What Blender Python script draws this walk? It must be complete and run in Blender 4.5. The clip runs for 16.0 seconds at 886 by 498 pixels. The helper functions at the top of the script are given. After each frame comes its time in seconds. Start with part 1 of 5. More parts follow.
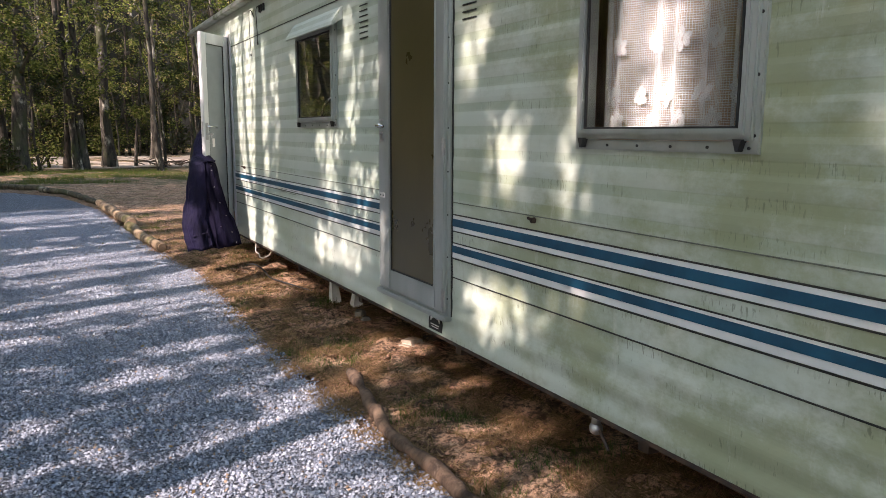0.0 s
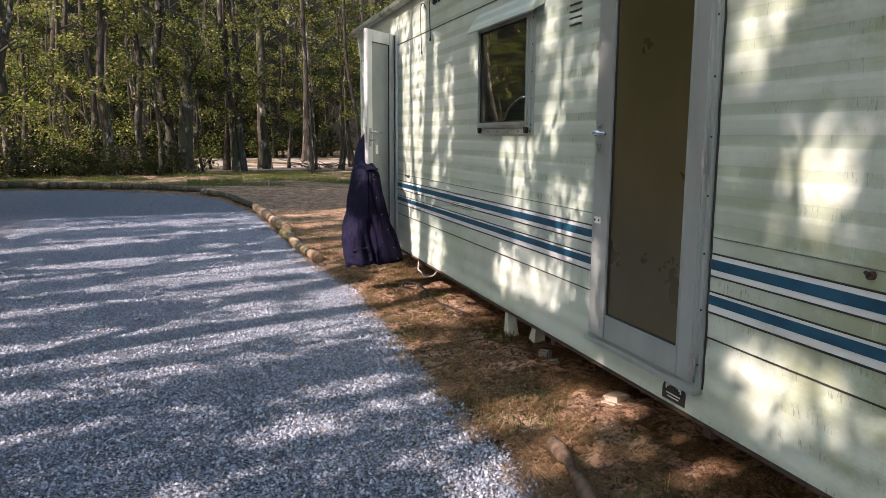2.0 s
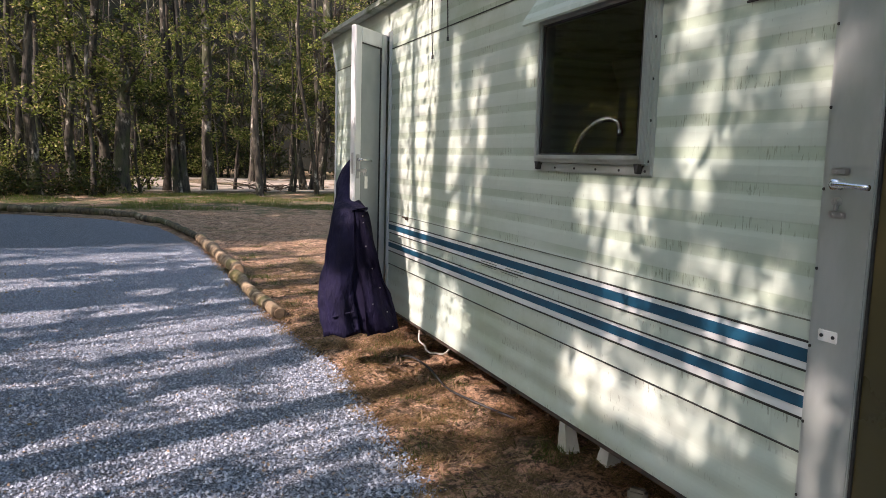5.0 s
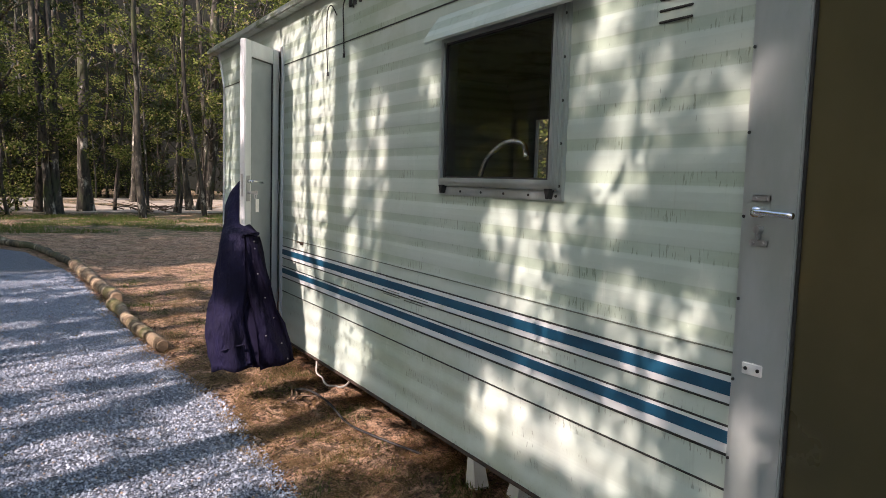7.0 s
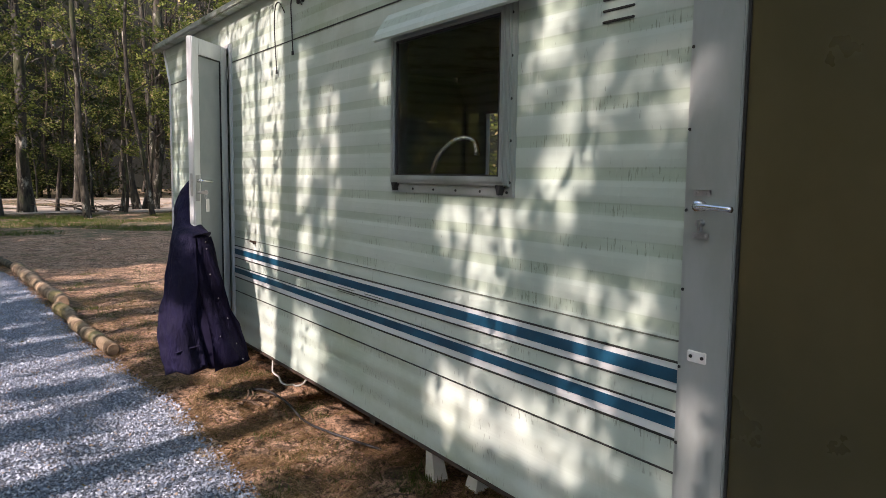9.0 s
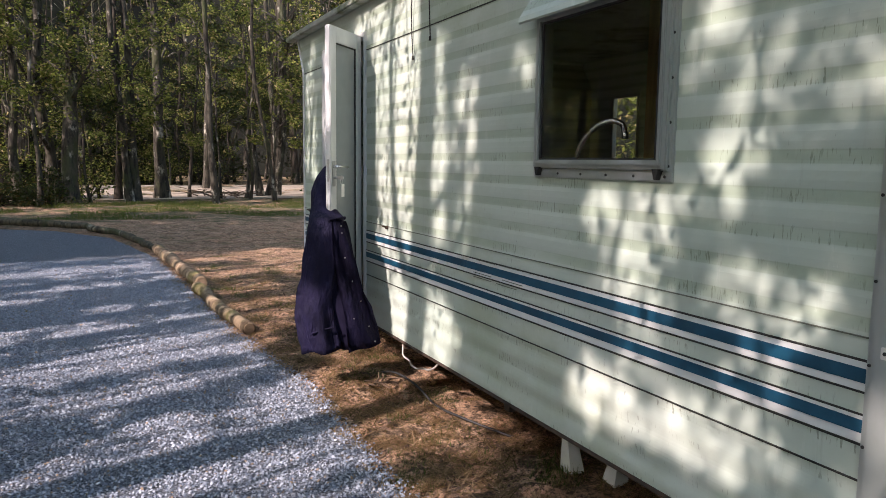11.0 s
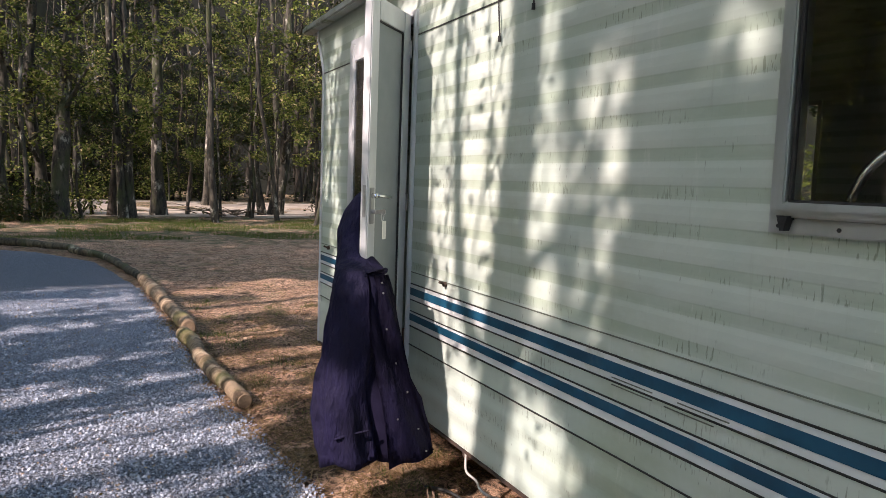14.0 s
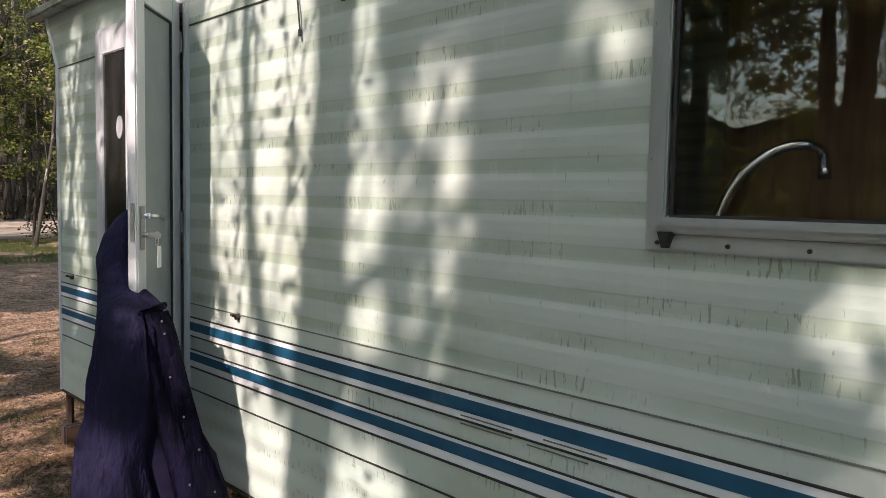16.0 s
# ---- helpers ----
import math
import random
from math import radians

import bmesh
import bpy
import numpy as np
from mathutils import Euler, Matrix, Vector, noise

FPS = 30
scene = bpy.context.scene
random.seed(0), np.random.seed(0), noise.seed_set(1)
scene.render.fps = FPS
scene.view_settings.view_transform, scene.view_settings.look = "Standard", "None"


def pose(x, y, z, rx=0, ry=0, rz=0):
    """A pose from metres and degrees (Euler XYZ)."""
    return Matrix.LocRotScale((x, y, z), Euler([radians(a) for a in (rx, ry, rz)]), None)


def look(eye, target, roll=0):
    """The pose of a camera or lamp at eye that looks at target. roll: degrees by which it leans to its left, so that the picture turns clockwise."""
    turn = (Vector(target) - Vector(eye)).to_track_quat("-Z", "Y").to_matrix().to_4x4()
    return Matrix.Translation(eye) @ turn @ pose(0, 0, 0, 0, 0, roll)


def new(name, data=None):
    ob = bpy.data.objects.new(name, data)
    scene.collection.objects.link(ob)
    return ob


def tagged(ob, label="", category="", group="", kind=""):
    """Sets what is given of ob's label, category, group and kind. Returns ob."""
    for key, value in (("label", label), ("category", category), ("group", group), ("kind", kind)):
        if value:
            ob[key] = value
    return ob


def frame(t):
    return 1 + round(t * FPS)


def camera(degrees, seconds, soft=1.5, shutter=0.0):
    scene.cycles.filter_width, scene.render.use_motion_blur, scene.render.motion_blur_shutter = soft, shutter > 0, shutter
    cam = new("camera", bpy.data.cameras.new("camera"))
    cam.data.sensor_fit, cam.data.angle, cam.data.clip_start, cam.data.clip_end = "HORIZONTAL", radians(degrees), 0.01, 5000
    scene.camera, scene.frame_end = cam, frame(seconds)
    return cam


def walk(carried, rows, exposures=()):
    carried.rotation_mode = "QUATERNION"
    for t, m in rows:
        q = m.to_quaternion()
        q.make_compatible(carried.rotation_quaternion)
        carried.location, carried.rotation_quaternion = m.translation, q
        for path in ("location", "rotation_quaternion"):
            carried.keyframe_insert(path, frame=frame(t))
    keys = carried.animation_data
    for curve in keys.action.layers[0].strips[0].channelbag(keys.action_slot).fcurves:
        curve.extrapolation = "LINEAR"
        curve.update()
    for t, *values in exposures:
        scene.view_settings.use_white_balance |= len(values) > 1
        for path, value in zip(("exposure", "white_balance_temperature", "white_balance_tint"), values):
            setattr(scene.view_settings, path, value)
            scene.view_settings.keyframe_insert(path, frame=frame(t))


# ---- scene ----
cam = camera(61.9, 16.0, soft=0.8)
PATH = [
    (0, (-1.715, -3.879, 1.342), (-0.773, -2.142, 1.033), 0.3),
    (0.5, (-1.639, -3.653, 1.376), (-0.896, -1.821, 1.073), 0.3),
    (1, (-1.64, -3.45, 1.368), (-0.986, -1.582, 1.081), 0.3),
    (1.5, (-1.718, -3.202, 1.39), (-1.067, -1.335, 1.089), 0.4),
    (2, (-1.703, -2.984, 1.366), (-1.095, -1.103, 1.063), 0.4),
    (2.5, (-1.608, -2.713, 1.374), (-1.077, -0.807, 1.079), 0.3),
    (3, (-1.626, -2.448, 1.365), (-1.071, -0.549, 1.071), 0.7),
    (3.5, (-1.641, -2.158, 1.387), (-1.054, -0.27, 1.086), 0.1),
    (3.7, (-1.634, -2.057, 1.377), (-1.041, -0.17, 1.082), 0.3),
    (5.8, (-1.635, -1.212, 1.439), (-0.75, 0.569, 1.232), 2.0),
    (6, (-1.611, -1.21, 1.433), (-0.694, 0.557, 1.235), 2.0),
    (6.5, (-1.584, -1.213, 1.435), (-0.61, 0.523, 1.244), 1.7),
    (7, (-1.584, -1.214, 1.434), (-0.579, 0.505, 1.25), 1.7),
    (7.5, (-1.582, -1.212, 1.436), (-0.557, 0.496, 1.257), 1.5),
    (8, (-1.578, -1.215, 1.432), (-0.521, 0.474, 1.258), 1.4),
    (8.2, (-1.582, -1.219, 1.436), (-0.498, 0.452, 1.26), 1.3),
    (10.3, (-1.661, -1.258, 1.457), (-0.546, 0.388, 1.241), 0.6),
    (10.5, (-1.68, -1.233, 1.456), (-0.643, 0.463, 1.231), 0.6),
    (11, (-1.701, -1.135, 1.434), (-0.846, 0.658, 1.199), 0.7),
    (11.5, (-1.584, -0.923, 1.415), (-0.922, 0.948, 1.176), 1.2),
    (12, (-1.521, -0.671, 1.411), (-0.975, 1.239, 1.176), 2.1),
    (12.5, (-1.61, -0.376, 1.433), (-0.977, 1.507, 1.198), 2.0),
    (13, (-1.602, -0.131, 1.424), (-0.927, 1.738, 1.203), 2.2),
    (13.5, (-1.497, 0.14, 1.45), (-0.776, 1.996, 1.257), 2.2),
    (14, (-1.426, 0.308, 1.465), (-0.569, 2.106, 1.285), 2.0),
    (14.5, (-1.487, 0.537, 1.458), (-0.411, 2.213, 1.283), 1.6),
    (15, (-1.501, 0.737, 1.469), (-0.251, 2.29, 1.305), 1.2),
    (15.5, (-1.468, 0.741, 1.473), (-0.116, 2.207, 1.331), 1.4),
    (16, (-1.432, 0.717, 1.475), (-0.023, 2.13, 1.341), 1.1),
]
walk(cam, [(t, look(eye, target, roll)) for t, eye, target, roll in PATH], exposures=((0.0, 2.25, 7800, 10), (0.7, 2.17, 7800, 10), (2.5, 2.20, 7800, 10), (10.0, 1.97, 7500, 9), (14.5, 1.99, 7500, 9), (15.3, 1.86, 7500, 8), (16.0, 1.86, 7500, 8)))

# ---- sun and sky ----
SUN_WAY = Vector((0.36, 0.12, -0.285)).normalized()          # the way the sunlight travels
sun = new("sun", bpy.data.lights.new("sun", "SUN"))
sun.data.energy, sun.data.angle, sun.data.color = 2.06, radians(0.45), (1.0, 0.865, 0.965)
sun.rotation_mode = "QUATERNION"
sun.rotation_quaternion = SUN_WAY.to_track_quat("-Z", "Y")
world = bpy.data.worlds.new("world")
scene.world = world
world.use_nodes = True
sky = world.node_tree.nodes.new("ShaderNodeTexSky")
sky.sky_type, sky.sun_disc = "NISHITA", False
sky.sun_elevation = math.asin(-SUN_WAY.z)
sky.sun_rotation = math.atan2(-SUN_WAY.x, -SUN_WAY.y)
world.node_tree.links.new(sky.outputs[0], world.node_tree.nodes["Background"].inputs[0])
world.node_tree.nodes["Background"].inputs[1].default_value = 0.094


# ---- materials ----
class Nodes:
    """Short hand for a node material."""

    def __init__(self, name, rough=0.6, metal=0.0):
        self.mat = bpy.data.materials.new(name)
        self.mat.use_nodes = True
        self.tree = self.mat.node_tree
        self.bsdf = self.tree.nodes["Principled BSDF"]
        self.bsdf.inputs["Roughness"].default_value = rough
        self.bsdf.inputs["Metallic"].default_value = metal
        self.coord = self.tree.nodes.new("ShaderNodeTexCoord")

    def link(self, a, b):
        self.tree.links.new(a, b)

    def place(self, scale=(1, 1, 1)):
        m = self.tree.nodes.new("ShaderNodeMapping")
        m.inputs["Scale"].default_value = scale
        self.link(self.coord.outputs["Object"], m.inputs["Vector"])
        return m.outputs[0]

    def noise(self, scale, stretch=(1, 1, 1), detail=5.0, rough=0.6):
        n = self.tree.nodes.new("ShaderNodeTexNoise")
        n.inputs["Scale"].default_value = scale
        n.inputs["Detail"].default_value = detail
        n.inputs["Roughness"].default_value = rough
        self.link(self.place(stretch), n.inputs["Vector"])
        return n.outputs["Fac"]

    def ramp(self, fac, lo, hi):
        r = self.tree.nodes.new("ShaderNodeMapRange")
        r.interpolation_type = "SMOOTHSTEP"
        r.inputs["From Min"].default_value, r.inputs["From Max"].default_value = lo, hi
        self.link(fac, r.inputs["Value"])
        return r.outputs[0]

    def math(self, op, a, b):
        n = self.tree.nodes.new("ShaderNodeMath")
        n.operation = op
        for i, v in enumerate((a, b)):
            if isinstance(v, (int, float)):
                n.inputs[i].default_value = v
            else:
                self.link(v, n.inputs[i])
        return n.outputs[0]

    def mix(self, fac, a, b):
        n = self.tree.nodes.new("ShaderNodeMix")
        n.data_type = "RGBA"
        for socket, v in ((n.inputs[0], fac), (n.inputs[6], a), (n.inputs[7], b)):
            if isinstance(v, tuple):
                socket.default_value = (*v, 1)
            elif isinstance(v, (int, float)):
                socket.default_value = v
            else:
                self.link(v, socket)
        return n.outputs[2]

    def random(self):
        return self.tree.nodes.new("ShaderNodeObjectInfo").outputs["Random"]

    def island(self):
        return self.tree.nodes.new("ShaderNodeNewGeometry").outputs["Random Per Island"]

    def colour(self, c):
        if isinstance(c, tuple):
            self.bsdf.inputs["Base Color"].default_value = (*c, 1)
        else:
            self.link(c, self.bsdf.inputs["Base Color"])
        return self

    def rough(self, fac, lo, hi):
        r = self.tree.nodes.new("ShaderNodeMapRange")
        r.inputs["To Min"].default_value, r.inputs["To Max"].default_value = lo, hi
        self.link(fac, r.inputs["Value"])
        self.link(r.outputs[0], self.bsdf.inputs["Roughness"])
        return self

    def bump(self, fac, strength=0.3, distance=0.01):
        b = self.tree.nodes.new("ShaderNodeBump")
        b.inputs["Strength"].default_value, b.inputs["Distance"].default_value = strength, distance
        self.link(fac, b.inputs["Height"])
        self.link(b.outputs[0], self.bsdf.inputs["Normal"])
        return self


def surface(name, a, b, scale=6.0, rough=0.6, metal=0.0, stretch=(1, 1, 1), bump=0.2, bscale=None, stain=None, stain_at=(0.55, 0.75), stain_scale=3.0):
    """Two tones by noise, a third by stains, and fine relief."""
    n = Nodes(name, rough, metal)
    f = n.noise(scale, stretch)
    c = n.mix(n.ramp(f, 0.35, 0.65), a, b)
    if stain:
        c = n.mix(n.ramp(n.noise(stain_scale, stretch, 8.0, 0.7), *stain_at), c, stain)
    n.colour(c)
    n.rough(f, max(rough - 0.08, 0.02), min(rough + 0.1, 1))
    n.bump(n.noise(bscale or scale * 5, stretch), bump, 0.01)
    return n.mat


def siding_material():
    n = Nodes("siding", 0.42)
    z = n.tree.nodes.new("ShaderNodeSeparateXYZ")
    n.link(n.coord.outputs["Object"], z.inputs[0])
    zz = z.outputs["Z"]
    base = n.mix(n.ramp(n.noise(1.1, detail=3.0), 0.35, 0.65), (0.462, 0.548, 0.468), (0.538, 0.603, 0.528))
    # green algae settled in the grooves, in uneven drifts, plus the ribs' painted shade
    groove = n.math("SINE", n.math("MULTIPLY", n.math("SUBTRACT", zz, 1.152 - 0.1025 / 4), 2 * math.pi / 0.1025), 0.0)
    drift_and_shade = n.math("MULTIPLY", n.ramp(groove, 0.30, 0.52), n.ramp(zz, 1.0, 1.06))
    drift_and_shade = n.math("MULTIPLY", drift_and_shade, n.ramp(n.noise(1.6, (1, 1, 2.5), 6.0), 0.20, 0.55))
    c = n.mix(n.math("MULTIPLY", drift_and_shade, 0.46), base, (0.25, 0.325, 0.20))
    film = n.ramp(n.noise(0.8, (1, 1, 1.6), 6.0, 0.65), 0.5, 0.72)
    older = n.math("MULTIPLY", n.ramp(n.math("MULTIPLY", z.outputs["Y"], -1.0), 0.4, 1.6), n.ramp(n.noise(1.3, (1, 1, 1.4), 7.0, 0.7), 0.42, 0.6))
    c = n.mix(n.math("MULTIPLY", film, 0.42), c, (0.25, 0.30, 0.14))
    c = n.mix(n.math("MULTIPLY", older, 0.72), c, (0.24, 0.27, 0.13))
    # runs of dirty water, and black specks above the ribs
    runs = n.math("MULTIPLY", n.ramp(n.noise(7.0, (1, 4.0, 0.28), 6.0, 0.7), 0.58, 0.78), 0.35)
    c = n.mix(runs, c, (0.30, 0.32, 0.25))
    specks = n.math("MULTIPLY", n.ramp(n.noise(24.0, (1, 3.2, 0.7), 3.0), 0.655, 0.71), n.ramp(n.noise(1.9, detail=2.0), 0.43, 0.56))
    c = n.mix(n.math("MULTIPLY", specks, 0.42), c, (0.07, 0.09, 0.05))
    ticks = n.math("MULTIPLY", n.ramp(n.noise(70.0, (1, 1.5, 0.24), 3.0), 0.56, 0.63), n.math("MULTIPLY", n.ramp(groove, 0.1, 0.5), n.ramp(n.noise(2.6, (1, 1, 1.8), 4.0), 0.46, 0.60)))
    c = n.mix(n.math("MULTIPLY", ticks, 0.55), c, (0.10, 0.12, 0.07))
    smear = n.math("MULTIPLY", n.ramp(n.noise(5.0, (1, 2.6, 0.5), 7.0, 0.75), 0.56, 0.74), 0.45)
    c = n.mix(smear, c, (0.66, 0.69, 0.62))
    chalk = n.math("MULTIPLY", n.ramp(n.noise(15.0, (1, 1.5, 0.7), 6.0, 0.7), 0.64, 0.74), 0.35)
    c = n.mix(chalk, c, (0.74, 0.76, 0.70))
    n.colour(c).rough(n.noise(9.0), 0.34, 0.6)
    n.bump(n.noise(4.0, (1, 1, 1.6), 4.0), 0.28, 0.012)
    return n.mat


def leaf_material(name, a, b, dry, glow=0.30):
    n = Nodes(name, 0.62)
    n.bsdf.inputs["Specular IOR Level"].default_value = 0.25
    r = n.island()
    c = n.mix(n.math("POWER", r, 2.5), a, b)
    c = n.mix(n.ramp(r, 0.86, 0.88), c, dry)
    n.colour(c)
    tr = n.tree.nodes.new("ShaderNodeBsdfTranslucent")
    n.link(n.mix(glow, c, (0.40, 0.50, 0.09)), tr.inputs["Color"])
    mx = n.tree.nodes.new("ShaderNodeMixShader")
    mx.inputs[0].default_value = 0.48
    n.link(n.bsdf.outputs[0], mx.inputs[1])
    n.link(tr.outputs[0], mx.inputs[2])
    n.link(mx.outputs[0], n.tree.nodes["Material Output"].inputs["Surface"])
    return n.mat


def glass_material(name, tint=(0.85, 0.88, 0.86)):
    n = Nodes(name, 0.0)
    n.colour(tint)
    n.bsdf.inputs["Transmission Weight"].default_value = 1.0
    n.bsdf.inputs["IOR"].default_value = 1.52
    return n.mat


def gravel_material():
    n = Nodes("gravel", 0.8)
    fine = n.noise(110.0, detail=6.0, rough=0.75)
    c = n.mix(n.ramp(fine, 0.40, 0.60), (0.028, 0.040, 0.062), (0.50, 0.55, 0.61))
    c = n.mix(n.math("MULTIPLY", n.ramp(n.noise(38.0, detail=4.0, rough=0.8), 0.46, 0.60), 0.75), c, (0.035, 0.046, 0.066))
    c = n.mix(n.math("MULTIPLY", n.ramp(n.noise(1.3, detail=5.0), 0.6, 0.75), 0.5), c, (0.24, 0.20, 0.15))
    n.colour(c).bump(n.math("ADD", fine, n.math("MULTIPLY", n.noise(38.0, detail=4.0, rough=0.8), 1.5)), 1.0, 0.04)
    return n.mat


def stone_material():
    n = Nodes("gravel_stone", 0.75)
    r = n.island()
    c = n.mix(n.math("POWER", r, 1.15), (0.135, 0.165, 0.215), (0.50, 0.545, 0.60))
    c = n.mix(n.ramp(r, 0.95, 0.97), c, (0.30, 0.22, 0.15))
    n.colour(c).bump(n.noise(300.0), 0.3, 0.003)
    return n.mat


def ground_material():
    n = Nodes("soil", 0.95)
    a = n.mix(n.ramp(n.noise(3.0, detail=8.0, rough=0.7), 0.35, 0.65), (0.50, 0.285, 0.17), (0.78, 0.52, 0.34))
    a = n.mix(n.ramp(n.noise(30.0, detail=8.0, rough=0.8), 0.45, 0.58), a, (0.09, 0.055, 0.03))
    a = n.mix(n.math("MULTIPLY", n.ramp(n.noise(5.0, (1, 1.6, 1), 8.0, 0.78), 0.51, 0.57), 0.8), a, (0.075, 0.045, 0.024))
    a = n.mix(n.math("MULTIPLY", n.ramp(n.noise(11.0, (1.8, 1, 1), 8.0, 0.75), 0.57, 0.68), 0.7), a, (0.66, 0.49, 0.34))
    a = n.mix(n.math("MULTIPLY", n.ramp(n.noise(1.7, detail=6.0), 0.52, 0.66), 0.5), a, (0.085, 0.10, 0.03))
    # the verge before the wood is green
    y = n.tree.nodes.new("ShaderNodeSeparateXYZ")
    n.link(n.coord.outputs["Object"], y.inputs[0])
    wob = n.math("ADD", y.outputs["Y"], n.math("MULTIPLY", n.noise(0.5), 4.0))
    green = n.math("MULTIPLY", n.ramp(wob, 17.5, 19.5), n.ramp(n.noise(2.2, detail=6.0), 0.38, 0.6))
    a = n.mix(n.math("MULTIPLY", green, 0.8), a, (0.045, 0.075, 0.022))
    n.colour(a).bump(n.noise(28.0, detail=8.0, rough=0.8), 1.0, 0.05)
    return n.mat


def bark_material(name, dark, pale, patch, moss):
    n = Nodes(name, 0.9)
    c = n.mix(n.ramp(n.noise(9.0, (1, 1, 0.25), 7.0, 0.7), 0.36, 0.62), dark, pale)
    c = n.mix(n.ramp(n.noise(3.2, (1, 1, 0.5), 6.0, 0.7), 0.56, 0.66), c, patch)
    c = n.mix(n.math("MULTIPLY", n.ramp(n.noise(1.8, (1, 1, 0.4), 5.0), 0.52, 0.66), 0.8), c, moss)
    n.colour(c).bump(n.noise(26.0, (1, 1, 0.2), 7.0, 0.7), 0.8, 0.03)
    return n.mat


M_SIDING = siding_material()
M_BLUE = surface("stripe_blue", (0.003, 0.054, 0.100), (0.006, 0.085, 0.150), 5, 0.52, bump=0.1, stain=(0.06, 0.12, 0.15), stain_at=(0.6, 0.8))
M_WHITE_BAND = surface("stripe_white", (0.64, 0.68, 0.66), (0.72, 0.74, 0.72), 4, 0.4, bump=0.1, stain=(0.45, 0.48, 0.38))
M_LINE = surface("joint_black", (0.015, 0.016, 0.014), (0.035, 0.035, 0.03), 12, 0.6)
M_SEAM = surface("joint_grey", (0.10, 0.115, 0.09), (0.17, 0.19, 0.15), 12, 0.6)
M_ALU = surface("anodised_aluminium", (0.385, 0.43, 0.40), (0.47, 0.51, 0.49), 5, 0.42, 0.55, (1, 1, 0.4), 0.08, 60, stain=(0.28, 0.31, 0.29), stain_at=(0.55, 0.8))
M_ALU_WHITE = surface("pale_aluminium", (0.62, 0.64, 0.64), (0.72, 0.74, 0.73), 5, 0.4, 0.25, (1, 1, 0.4), 0.06, 60, stain=(0.48, 0.50, 0.48), stain_at=(0.58, 0.8))
M_RUBBER = surface("black_rubber", (0.012, 0.012, 0.012), (0.03, 0.03, 0.028), 20, 0.6)
M_CHROME = surface("chrome", (0.72, 0.73, 0.74), (0.82, 0.82, 0.82), 8, 0.16, 1.0, bump=0.02)
M_STEEL = surface("dull_steel", (0.42, 0.43, 0.43), (0.55, 0.55, 0.54), 14, 0.4, 0.9, stain=(0.28, 0.25, 0.2))
M_PANE = glass_material("window_glass")
nb = Nodes("bronze_obscure_glass", 0.2)
nb.colour(nb.mix(nb.ramp(nb.noise(1.5), 0.3, 0.7), (0.060, 0.050, 0.019), (0.094, 0.077, 0.035)))
nb.bump(nb.noise(55.0, (1, 1, 1), 2.0), 0.06, 0.004).rough(nb.noise(3.0), 0.22, 0.36)
M_BRONZE = nb.mat
ng = Nodes("frosted_grey_panel", 0.07)
ng.colour(ng.mix(ng.ramp(ng.noise(2.0), 0.3, 0.7), (0.26, 0.29, 0.29), (0.34, 0.37, 0.37)))
ng.bump(ng.noise(40.0, (1, 1, 1), 2.0), 0.03, 0.003)
M_PANEL = ng.mat
M_INNER = surface("brown_wood_panelling", (0.44, 0.27, 0.17), (0.58, 0.38, 0.25), 6, 0.5, stretch=(6, 6, 0.6))
M_WORKTOP = surface("grey_worktop", (0.16, 0.15, 0.14), (0.24, 0.23, 0.21), 60, 0.4, bump=0.05)
M_ROOF = surface("roof_sheet", (0.36, 0.39, 0.34), (0.47, 0.49, 0.44), 4, 0.55, 0.2, stain=(0.16, 0.19, 0.10), stain_at=(0.45, 0.65))
M_CHASSIS = surface("rusty_chassis", (0.03, 0.022, 0.018), (0.075, 0.045, 0.03), 12, 0.85)
M_TAR = surface("tarred_wood", (0.008, 0.007, 0.006), (0.02, 0.016, 0.013), 8, 0.9, stretch=(4, 4, 0.5))
M_UPVC = surface("white_plastic", (0.72, 0.72, 0.68), (0.80, 0.79, 0.75), 6, 0.45, bump=0.05, stain=(0.45, 0.40, 0.32), stain_at=(0.58, 0.75))
M_CONCRETE = surface("concrete", (0.16, 0.15, 0.13), (0.26, 0.24, 0.20), 14, 0.9, bump=0.5, stain=(0.16, 0.17, 0.12))
M_LACE = surface("white_net", (0.62, 0.62, 0.63), (0.74, 0.74, 0.75), 30, 0.8, bump=0.2)
nc = Nodes("navy_cotton", 0.75)
nc.colour(nc.mix(nc.ramp(nc.noise(7.0, (1, 1, 0.5), 6.0), 0.35, 0.7), (0.0065, 0.0055, 0.020), (0.013, 0.011, 0.040)))
nc.bsdf.inputs["Specular IOR Level"].default_value = 0.2
nc.bump(nc.math("ADD", nc.noise(13.0, (1, 1, 0.35), 4.0), nc.math("MULTIPLY", nc.noise(240.0), 0.03)), 0.75, 0.05)
M_COAT = nc.mat
M_CABLE = surface("dirty_white_cable", (0.38, 0.36, 0.32), (0.55, 0.53, 0.48), 18, 0.6)
nd = Nodes("dark_glass", 0.1)
nd.colour(nd.mix(nd.ramp(nd.noise(1.5), 0.3, 0.7), (0.012, 0.012, 0.014), (0.026, 0.025, 0.026)))
M_DARK_GLASS = nd.mat
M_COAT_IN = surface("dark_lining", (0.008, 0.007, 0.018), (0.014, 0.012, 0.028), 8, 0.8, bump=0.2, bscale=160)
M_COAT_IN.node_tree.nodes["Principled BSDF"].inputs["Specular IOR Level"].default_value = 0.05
M_GRAVEL = gravel_material()
M_STONE = stone_material()
M_SOIL = ground_material()
M_BARK = bark_material("grey_bark", (0.013, 0.011, 0.008), (0.075, 0.066, 0.048), (0.42, 0.39, 0.32), (0.05, 0.06, 0.02))
